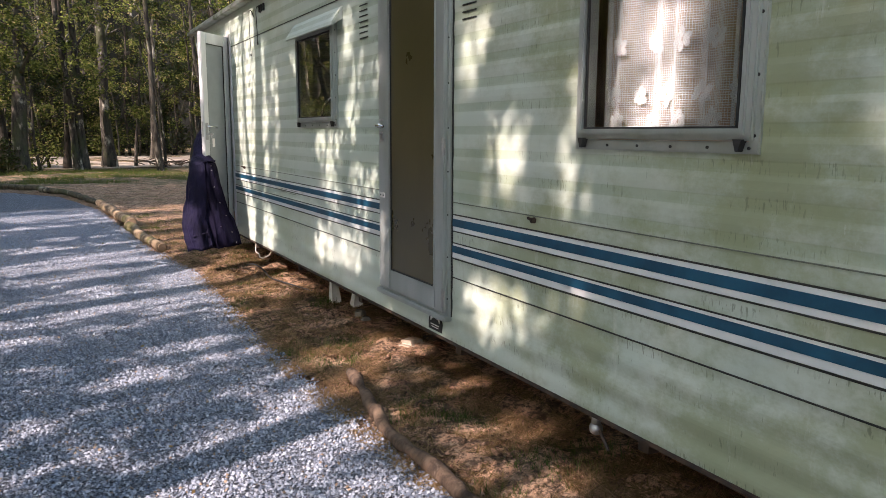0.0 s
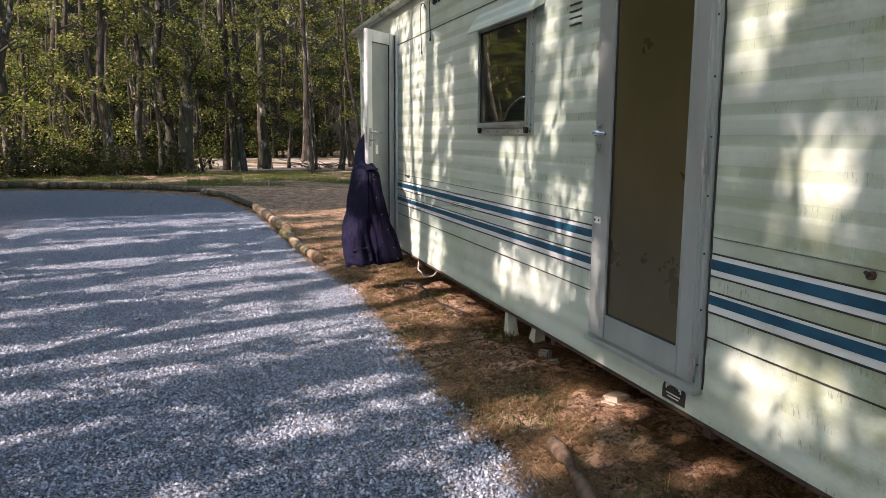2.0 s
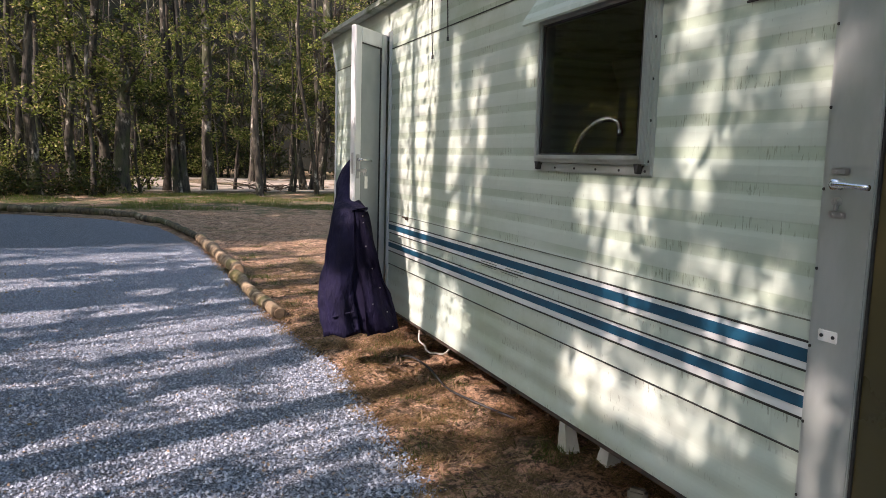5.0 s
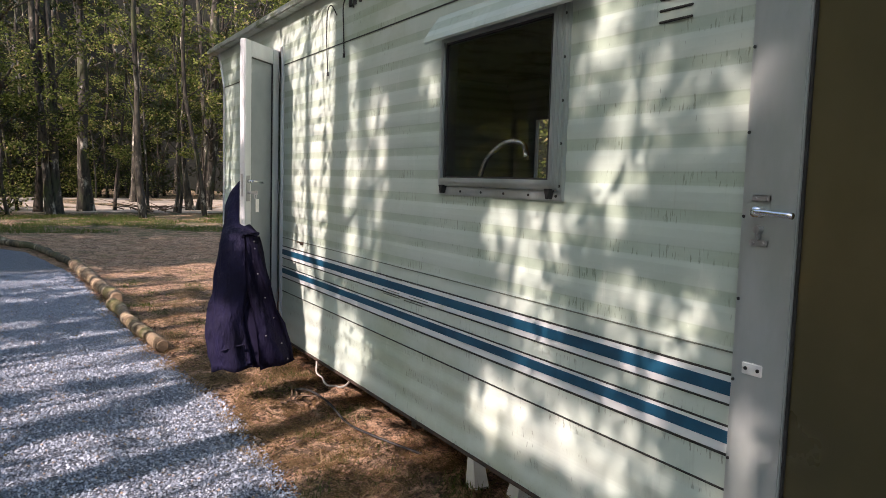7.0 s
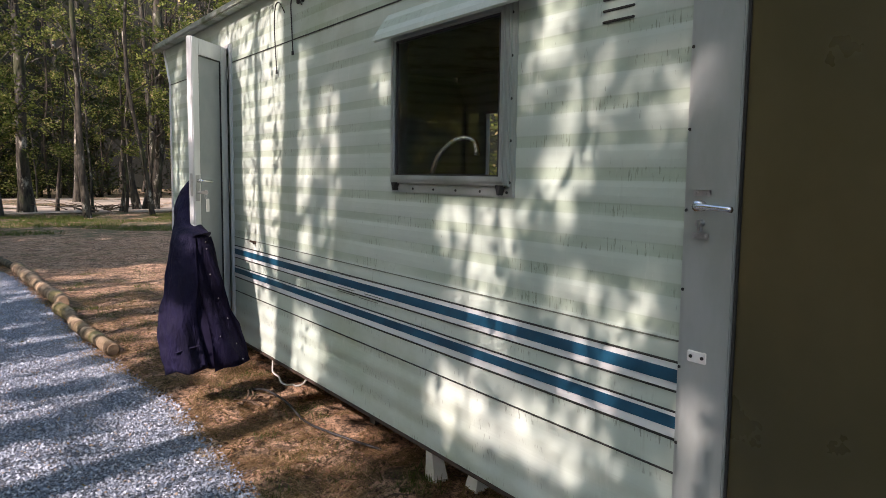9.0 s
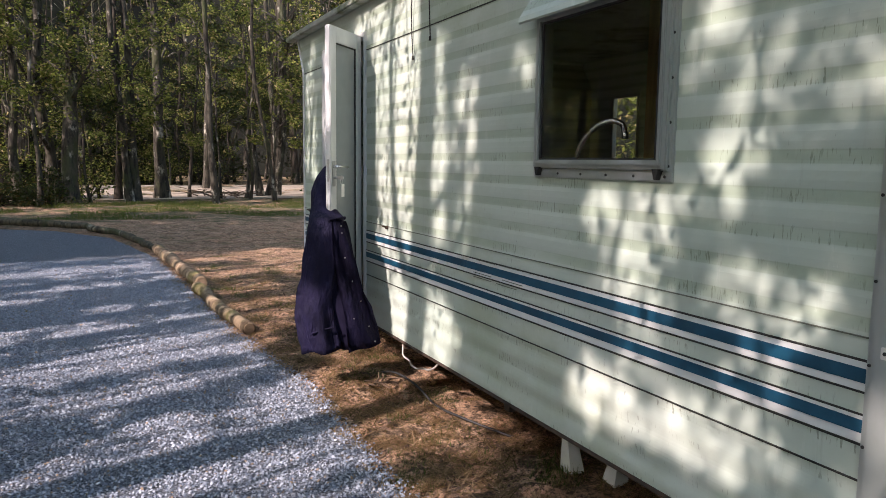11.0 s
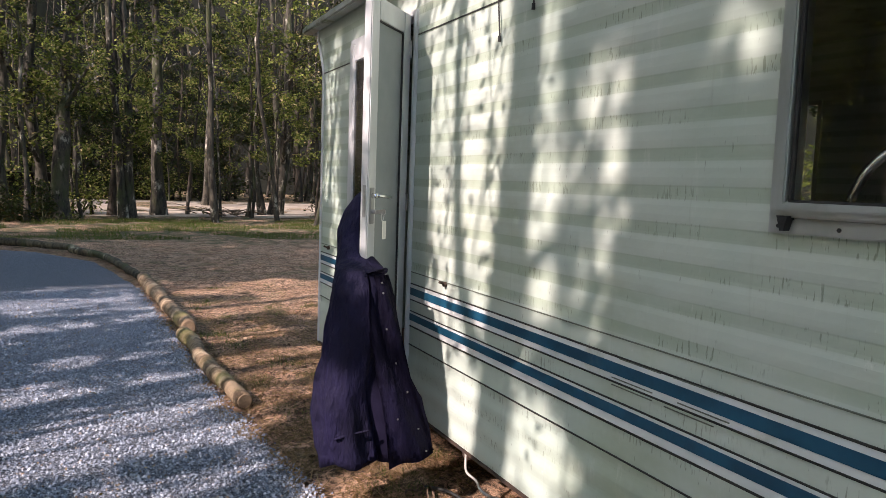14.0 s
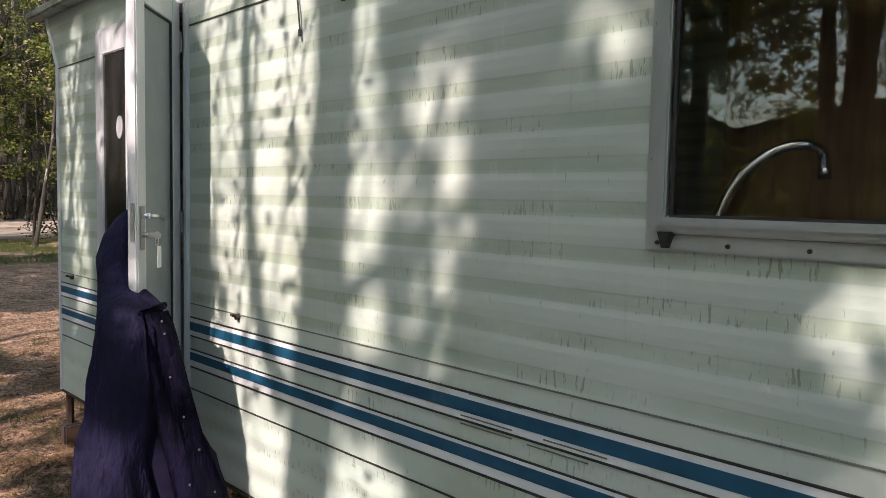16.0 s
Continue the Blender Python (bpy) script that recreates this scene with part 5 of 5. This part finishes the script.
SOIL_SUN = [
    (-0.05, 3.00, 0.95, 0.75), (0.30, 4.30, 0.35, 0.30), (0.20, 2.40, 0.60, 0.46), (0.40, 10.0, 0.80, 0.45), (-0.15, 7.20, 0.50, 0.45), (-0.10, 8.60, 0.60, 0.40),
    (-0.40, -0.28, 0.28, 0.18), (0.14, 0.22, 0.40, 0.26), (0.30, -0.40, 0.20, 0.28), (0.07, -1.25, 0.24, 0.18), (-0.10, 0.30, 0.30, 0.22), (-0.70, 4.60, 0.30, 0.20),
    (-0.20, 5.40, 0.70, 0.45), (0.10, 6.20, 0.70, 0.40), (0.20, 3.60, 0.55, 0.40), (-0.45, 2.45, 0.30, 0.28), (-0.25, -1.70, 0.26, 0.18), (-0.40, 1.60, 0.20, 0.12),
]


def sun_gaps(rng):
    """Long gaps in the shade on the ground: x, y, half length, half width, along the sun's way."""
    out = YARD_SUN + SOIL_SUN
    for _ in range(15):
        # further off, where no streak can be told from the next
        x, y = -7.5 + 6.0 * rng.random(), 4.5 + 5 * rng.random()
        out = out + [(x, y, 0.4 + 1.3 * rng.random(), 0.07 + 0.16 * rng.random())]
    for _ in range(12):
        x, y = -7.5 + 5.0 * rng.random(), -5 + 10 * rng.random()
        out = out + [(x, y, 0.4 + 1.2 * rng.random(), 0.07 + 0.12 * rng.random())]
    return out


def landing(c):
    """Where the sunlight that passes c ends: on the wall (True, y, z) or on the ground (False, x, y)."""
    k = -c[0] / SUN_WAY.x
    y, z = c[1] + k * SUN_WAY.y, c[2] + k * SUN_WAY.z
    if 0.33 < z and -5.2 < y < 5.4:
        return True, y, z
    k = -c[2] / SUN_WAY.z
    return False, c[0] + k * SUN_WAY.x, c[1] + k * SUN_WAY.y


def overhang(tree, stem, rng):
    """A long unseen bough added over the yard for fine shadows, with thin drooping twigs and few leaves."""
    x, y = stem
    yy = y + 1.2
    line = spline([(x, y, 6.6), (x * 0.75 - 0.9, y + 0.5, 6.3), (-3.9, yy + 0.2, 5.3), (-2.4, yy + 0.5, 4.5)], 4)
    bough = part("bough", tube(bmesh.new(), line, list(np.linspace(0.06, 0.012, len(line))), 6, 0.2), M_BARK, tree, smooth=True)
    spots = []
    for _ in range(13):
        p = line[int(len(line) * (0.5 + 0.5 * rng.random())) - 1]
        top = Vector((p.x + rng.normal() * 0.25, p.y + rng.normal() * 0.5, p.z - 0.1 * rng.random()))
        ln = 0.9 + 1.1 * rng.random()
        twig = spline([p, top, top + Vector((rng.normal() * 0.10, rng.normal() * 0.14, -ln * 0.5)), top + Vector((rng.normal() * 0.14, rng.normal() * 0.20, -ln))], 4)
        part("twig", tube(bmesh.new(), twig, list(np.linspace(0.009, 0.003, len(twig))), 5, caps=False), M_BARK, bough)
        spots += [tuple(q) for q in twig[3:]]
    leaves("sprays", spots, 0.12, 4, 0.07, M_LEAF, tree, rng)


def build_shade_trees():
    """Unseen trees added across the yard, whose crowns are placed to dapple the caravan and the gravel."""
    rng = np.random.default_rng(21)
    gaps = sun_gaps(rng)
    long_way = Vector((SUN_WAY.x, SUN_WAY.y, 0)).normalized()
    stems = []
    for i in range(15):
        stems.append((-6.6 - 4.2 * rng.random(), -10.5 + 1.55 * i + rng.normal() * 0.4))
    stems += [(-10.6, 12.4), (-9.8, 14.6), (-12.2, 13.6), (-11.4, 16.2), (-13.5, 10.4)]
    crowns, sprays = [[] for _ in stems], [[] for _ in stems]
    for _ in range(22500):
        # a spot in the shade, then back along the sun's way into the crowns
        lot = rng.random()
        if lot < 0.28:
            p = Vector((0, -4.6 + 10.4 * rng.random(), 0.2 + 2.4 * rng.random()))
        elif lot < 0.58:
            p = Vector((-5.2 + 5.9 * rng.random(), -5 + 13 * rng.random(), 0))
        elif lot < 0.84:
            p = Vector((-7.0 + 12.5 * rng.random(), 10.8 + 9 * rng.random(), 0))
        else:
            p = Vector((-8.0 + 8.2 * rng.random(), -6 + 22 * rng.random(), 0))
        x = min(-5.8 - 0.3 * max(p.y - 8, 0), p.x - 4.0) - 4.0 * rng.random()
        c = p - SUN_WAY * ((p.x - x) / SUN_WAY.x)
        if c.x > -3.0 - 0.235 * (c.y + 3.5):
            continue
        on_wall, u, v = landing(c)
        wob = 0.7 + 0.6 * noise.noise(Vector((u * 4.0, v * 4.0, 2.0))) + 0.5 * noise.noise(Vector((u * 11.0, v * 11.0, 5.0)))
        if on_wall:
            if rng.random() > 0.003 and any(((u - g[0]) / (g[2] + 0.05)) ** 4 + ((v - g[1]) / (g[3] + 0.05)) ** 4 < 1.15 * wob + 0.3 for g in WALL_SUN):
                continue
        else:
            lit = False
            for gx, gy, gl, gw in gaps:
                d = Vector((u - gx, v - gy, 0))
                along = d.dot(long_way)
                across = d.x * long_way.y - d.y * long_way.x
                if (along / (gl + 0.12)) ** 2 + (across / (gw + 0.03)) ** 2 < wob + 0.25:
                    lit = True
                    break
            if lit:
                continue
        near = min(range(len(stems)), key=lambda i: (stems[i][0] - c.x) ** 2 * 0.5 + (stems[i][1] - c.y) ** 2)
        fine = on_wall or (-5.2 < u and -5 < v < 8)
        (sprays if fine else crowns)[near].append(tuple(c))
    done = []
    for (x, y), spots, small in zip(stems, crowns, sprays):
        t = empty("shade_tree", "tall unseen tree added across the gravel yard to cast dappled shade", "tree", "trees across the yard")
        build_trunk((x, y), 11 + 3 * rng.random(), 0.12 + 0.10 * rng.random(), (rng.normal() * 0.02, rng.normal() * 0.02), rng, M_BARK, t, 5, 0.35)
        if 1 < len(done) < 10 and y < 5:
            overhang(t, (x, y), rng)
        done.append(t)
        if spots:
            leaves("crown", spots, 0.22, 30, 0.105, M_LEAF, t, rng)
        if small:
            leaves("sprays", small, 0.13, 20, 0.085, M_LEAF, t, rng)
    # bare twigs that cross the gaps in the crowns, added to streak the sunlight
    for g in WALL_SUN:
        for _ in range(max(1, int(5 * g[2] * g[3] / 0.3))):
            y, z = g[0] + g[2] * rng.uniform(-1, 1), g[1] + g[3] * rng.uniform(-0.2, 1)
            far = 4.6 + 2.2 * rng.random()
            p = Vector((0, y, z)) - SUN_WAY * (far / SUN_WAY.x)
            near = min(range(len(stems)), key=lambda i: (stems[i][0] - p.x) ** 2 + (stems[i][1] - p.y) ** 2)
            ln, side = 0.5 + 0.7 * rng.random(), rng.normal() * 0.12
            line = spline([p, p + Vector((0, side * 0.5 + rng.normal() * 0.04, -ln * 0.33)), p + Vector((0, side * 0.7 + rng.normal() * 0.05, -ln * 0.66)), p + Vector((0, side, -ln))], 4)
            part("twig", tube(bmesh.new(), line, list(np.linspace(0.016, 0.006, len(line))), 5, caps=False), M_BARK, done[near])
            for q in line[3::4]:
                w = Vector((0, rng.choice((-1, 1)) * (0.06 + 0.12 * rng.random()), -0.08 - 0.14 * rng.random()))
                part("twig", tube(bmesh.new(), [q, q + w * 0.5 + Vector((0, 0, 0.015)), q + w], [0.008, 0.006, 0.003], 4, caps=False), M_BARK, done[near])


def build_undergrowth():
    """Leafy bushes among the trees across the yard; the windows mirror them."""
    rng = np.random.default_rng(64)
    for k in range(30):
        x, y = -10.2 - 4.5 * rng.random(), -7.5 + 0.95 * k + rng.normal() * 0.4
        s = empty("bush", "tall leafy bush under the trees across the yard", "bush", "bushes across the yard")
        cs = [(x + rng.normal() * 0.6, y + rng.normal() * 0.6, 0.3 + 3.4 * rng.random()) for _ in range(30)]
        for q in cs[:6]:
            part("stem", tube(bmesh.new(), [(x, y, height(x, y) - 0.05), ((x + q[0]) / 2, (y + q[1]) / 2, q[2] * 0.6), q], [0.03, 0.02, 0.006], 5, caps=False), M_BARK_DARK, s)
        leaves("foliage", cs, 0.34, 34, 0.10, M_LEAF, s, rng)


def on_track(q):
    """Whether a clump would shade the sunny track behind the first trees."""
    on_wall, u, v = landing(q)
    return not on_wall and -3.5 < u < 9 and 27.5 < v < 41 and noise.noise(Vector((u * 0.5, v * 0.4, 9.0))) > -0.1


def sunny(c):
    """Whether the sunlight that passes c falls on one of the sunny places."""
    on_wall, u, v = landing(c)
    if on_wall:
        return any(abs(u - g[0]) < g[2] + 0.18 and abs(v - g[1]) < g[3] + 0.18 for g in WALL_SUN)
    return any(abs(u - g[0]) < g[2] + 0.3 and abs(v - g[1]) < g[3] + 0.25 for g in SOIL_SUN)


def build_stems():
    """Thin young stems added out of view between the shade trees."""
    rng = np.random.default_rng(77)
    for k in range(20):
        x, y = -6.3 - 4.5 * rng.random(), -9.5 + 1.0 * k + rng.normal() * 0.3
        if x > -3.4 - 0.235 * (y + 3.5):
            continue
        t = empty("young_tree", "thin unseen young tree added across the gravel yard", "tree", "young trees across the yard")
        spots = build_trunk((x, y), 6.5 + 2.5 * rng.random(), 0.035 + 0.03 * rng.random(), (rng.normal() * 0.05, rng.normal() * 0.06), rng, M_BARK, t, 5, 0.3)
        leaves("crown", [tuple(s) for s in spots if not sunny(s)], 0.16, 8, 0.09, M_LEAF, t, rng)


def forest_tree(base, h, r, lean, rng, material, leaf_low, clumps, leaf_mat, group="trees of the wood", label="tall slender woodland tree with mottled bark"):
    t = empty("tree", label, "tree", group)
    spots = build_trunk(base, h, r, lean, rng, material, t, 6, leaf_low / h)
    cs = []
    for _ in range(clumps):
        if rng.random() < 0.7 and spots:
            s = spots[int(rng.random() * len(spots))]
            cs.append((s.x + rng.normal() * 0.45, s.y + rng.normal() * 0.45, s.z + rng.normal() * 0.4))
        else:
            a, d = rng.random() * 6.283, 0.4 + 1.9 * rng.random()
            z = leaf_low + (h - leaf_low) * rng.random() ** 1.2
            cs.append((base[0] + lean[0] * z + d * math.cos(a), base[1] + lean[1] * z + d * math.sin(a), z))
    # the crowns are open above, so that the sun falls in
    cs = [q for q in cs if not on_track(q) and (q[2] < 7.5 or base[1] < 17 or noise.noise(Vector((q[0] * 0.45, q[1] * 0.45, q[2] * 0.3))) > 0.12)]
    leaves("crown", cs, 0.34, 64, 0.112, leaf_mat, t, rng)


def build_forest():
    rng = np.random.default_rng(33)
    # the trunks that stand out at the wood's edge: x, y, height, radius, lean
    front = [(0.72, 27.4, 15, 0.26, -0.05), (-0.26, 25.8, 14, 0.19, -0.02), (-0.70, 25.5, 14, 0.15, -0.06), (4.85, 28.7, 16, 0.30, 0.03), (-2.3, 24.2, 13, 0.30, 0.02), (-3.5, 24.3, 14, 0.17, -0.03),
             (-4.7, 23.6, 13, 0.20, 0.0), (-5.3, 24.6, 14, 0.16, 0.03), (3.3, 36.0, 15, 0.18, 0.0), (2.6, 26.6, 7, 0.06, -0.05), (4.4, 28.2, 14, 0.15, -0.03), (-2.8, 25.0, 14, 0.22, 0.0), (-8.2, 20.6, 13, 0.22, 0.16), (-8.0, 20.9, 12, 0.14, 0.25)]
    taken = []
    for x, y, h, r, lean in front:
        r *= 0.82
        forest_tree((x, y), h, r, (lean, rng.normal() * 0.01), rng, M_BARK, 2.0, 60, M_LEAF, "trees at the wood's edge", "mottled grey woodland tree at the edge of the wood")
        taken.append((x, y))
    count = 0
    while count < 105:
        x, y = -14 + 28 * rng.random(), 22.5 + 30 * rng.random()
        if 28.0 < y < 40 and -4 < x < 10:
            continue
        if x < -9.3 and y < 33 or any((x - a) ** 2 + (y - b) ** 2 < 1.3 for a, b in taken):
            continue
        taken.append((x, y))
        dark = rng.random() < 0.45
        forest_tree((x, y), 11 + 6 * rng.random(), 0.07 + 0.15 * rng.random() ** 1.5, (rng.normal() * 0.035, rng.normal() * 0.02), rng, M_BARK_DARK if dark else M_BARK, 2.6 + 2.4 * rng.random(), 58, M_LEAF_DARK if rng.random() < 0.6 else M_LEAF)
        count += 1
    count = 0
    while count < 46:
        x, y = -12 + 22 * rng.random(), 22.0 + 24 * rng.random()
        if 28.0 < y < 40 and -4 < x < 10 or any((x - a) ** 2 + (y - b) ** 2 < 0.5 for a, b in taken):
            continue
        taken.append((x, y))
        forest_tree((x, y), 5 + 4 * rng.random(), 0.035 + 0.03 * rng.random(), (rng.normal() * 0.07, rng.normal() * 0.05), rng, M_BARK_DARK if count % 3 else M_BARK, 1.6, 14, M_LEAF, "saplings in the wood", "thin leafy sapling in the wood")
        count += 1
    for i in range(34):
        x, y = -15 + 28 * rng.random(), 21.5 + 9 * rng.random()
        if -1.5 < x < 6 and y < 36:
            y = 38 + 6 * rng.random()
        s = empty("bush", "leafy green undergrowth bush at the wood's edge", "bush", "bushes under the trees")
        cs = [(x + rng.normal() * 0.7, y + rng.normal() * 0.5, height(x, y) + 0.2 + abs(rng.normal()) * 0.9) for _ in range(26)]
        for c in cs[:6]:
            part("stem", tube(bmesh.new(), [(x, y, height(x, y) - 0.05), ((x + c[0]) / 2, (y + c[1]) / 2, c[2] * 0.6), c], [0.03, 0.02, 0.008], 5, caps=False), M_BARK_DARK, s)
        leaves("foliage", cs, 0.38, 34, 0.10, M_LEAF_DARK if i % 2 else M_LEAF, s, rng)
    for i in range(13):
        x, y = -8.6 + 0.5 * i + rng.normal() * 0.2, 22.6 + 1.6 * rng.random()
        s = empty("bush", "low undergrowth bush at the wood's edge, leaf colour darkened for shade", "bush", "bushes under the trees")
        cs = [(x + rng.normal() * 0.45, y + rng.normal() * 0.35, height(x, y) + 0.1 + abs(rng.normal()) * 0.42) for _ in range(22)]
        for q in cs[:5]:
            part("stem", tube(bmesh.new(), [(x, y, height(x, y) - 0.05), ((x + q[0]) / 2, (y + q[1]) / 2, q[2] * 0.6), q], [0.022, 0.015, 0.006], 5, caps=False), M_BARK_DARK, s)
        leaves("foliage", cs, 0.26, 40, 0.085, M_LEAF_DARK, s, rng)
    # thickets added as dark fill, so the gaps deep in the wood look shaded
    for i in range(30):
        x, y = -14 + 27 * rng.random(), 41.5 + 6 * rng.random()
        s = empty("bush", "thicket deep in the wood, its shade painted into the leaves", "bush", "thickets deep in the wood")
        cs = [(x + rng.normal() * 1.1, y + rng.normal() * 0.7, 0.2 + 4.6 * rng.random()) for _ in range(34)]
        for q in cs[:6]:
            part("stem", tube(bmesh.new(), [(x, y, height(x, y) - 0.05), ((x + q[0]) / 2, (y + q[1]) / 2, q[2] * 0.6), q], [0.04, 0.03, 0.01], 5, caps=False), M_BARK_DARK, s)
        leaves("foliage", cs, 0.55, 34, 0.17, M_LEAF_DARK, s, rng)
    for x, y in ((5.6, 8.2), (6.6, 7.2), (7.4, 8.9), (6.4, 10.0)):
        s = empty("bush", "tall leafy green bush behind the caravan", "bush", "bushes behind the caravan")
        cs = [(x + rng.normal() * 0.5, y + rng.normal() * 0.5, 0.3 + 2.6 * rng.random()) for _ in range(30)]
        for q in cs[:6]:
            part("stem", tube(bmesh.new(), [(x, y, height(x, y) - 0.05), ((x + q[0]) / 2, (y + q[1]) / 2, q[2] * 0.6), q], [0.03, 0.02, 0.006], 5, caps=False), M_BARK_DARK, s)
        leaves("foliage", cs, 0.34, 36, 0.09, M_LEAF, s, rng)
    # trees added behind the caravan and behind the yard to block sky light
    for k in range(26):
        x, y = (5.2 + 6.5 * rng.random(), -9 + 1.25 * k) if k < 17 else (-7 + 1.6 * (k - 17), -9.5 - 4 * rng.random())
        forest_tree((x, y), 12 + 4 * rng.random(), 0.10 + 0.10 * rng.random(), (rng.normal() * 0.03, rng.normal() * 0.03), rng, M_BARK_DARK, 2.8, 46, M_LEAF_DARK, "trees behind the caravan", "tall leafy tree added behind the caravan to block sky light")
    # a low dark wood store between the trunks
    w = empty("wood_store", "low dark timber wood store between the trunks", "shed", at=(0, 0, 0))
    for k in range(17):
        part("plank", block(-5.6 + 0.19 * k, 26.9 + 0.01 * (k % 3), -0.05, -5.43 + 0.19 * k, 26.94 + 0.01 * (k % 3), 1.22 + 0.03 * (k % 2)), M_TAR, w)
    part("roof", block(-5.75, 26.75, 1.27, -2.2, 28.4, 1.33, bevel=0.01), M_TAR, w)
    part("back", block(-5.6, 28.2, -0.05, -2.4, 28.25, 1.26), M_TAR, w)
    # a heap of cut brush
    h = empty("brush_heap", "heap of pale cut branches beside the track", "brush heap")
    for k in range(30):
        a, x, y = rng.random() * 6.283, 2.7 + rng.normal() * 0.6, 26.9 + rng.normal() * 0.3
        d = Vector((math.cos(a), math.sin(a) * 0.5, 0.15 + 0.25 * rng.random())) * (0.4 + 0.6 * rng.random())
        p = Vector((x, y, 0.08))
        part("branch", tube(bmesh.new(), [p - d * 0.5 + Vector((0, 0, 0.1)), p + Vector((0, 0, 0.12)), p + d], [0.022, 0.018, 0.008], 5), M_STICK, h)
    # pale track behind the first trees
    bm = bmesh.new()
    rows = [[bm.verts.new((x, y + 0.5 * noise.noise(Vector((x * 0.3, y, 0))), 0.012)) for y in (26.3, 31, 36, 41)] for x in np.arange(-16, 16.1, 1.0)]
    for a, b in zip(rows, rows[1:]):
        for k in range(3):
            bm.faces.new((a[k], b[k], b[k + 1], a[k + 1]))
    tagged(part("forest_track", bm, M_PATH), "pale sandy track through the wood", "track", kind="structure")
    # the wood beyond, all round: a plain sheet with its gloom painted in
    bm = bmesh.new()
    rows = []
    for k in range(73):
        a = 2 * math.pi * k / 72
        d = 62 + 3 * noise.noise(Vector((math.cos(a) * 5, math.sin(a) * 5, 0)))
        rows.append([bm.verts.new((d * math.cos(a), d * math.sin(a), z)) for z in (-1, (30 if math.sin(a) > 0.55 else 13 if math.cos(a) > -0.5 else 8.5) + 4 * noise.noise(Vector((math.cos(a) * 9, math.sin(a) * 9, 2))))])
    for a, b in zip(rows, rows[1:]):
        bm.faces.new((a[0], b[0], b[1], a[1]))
    tagged(part("backdrop", bm, M_FAR), "backdrop sheet of distant woodland, its gloom in the colour", "distant wood", kind="structure")


# ---- build ----
build_ground()
open_leaf, swing = build_caravan()
build_inside()
build_coat()
build_keys(swing)
build_clutter()
build_logs()
build_shade_trees()
build_stems()
build_undergrowth()
build_forest()
build_litter()
build_gravel_stones()
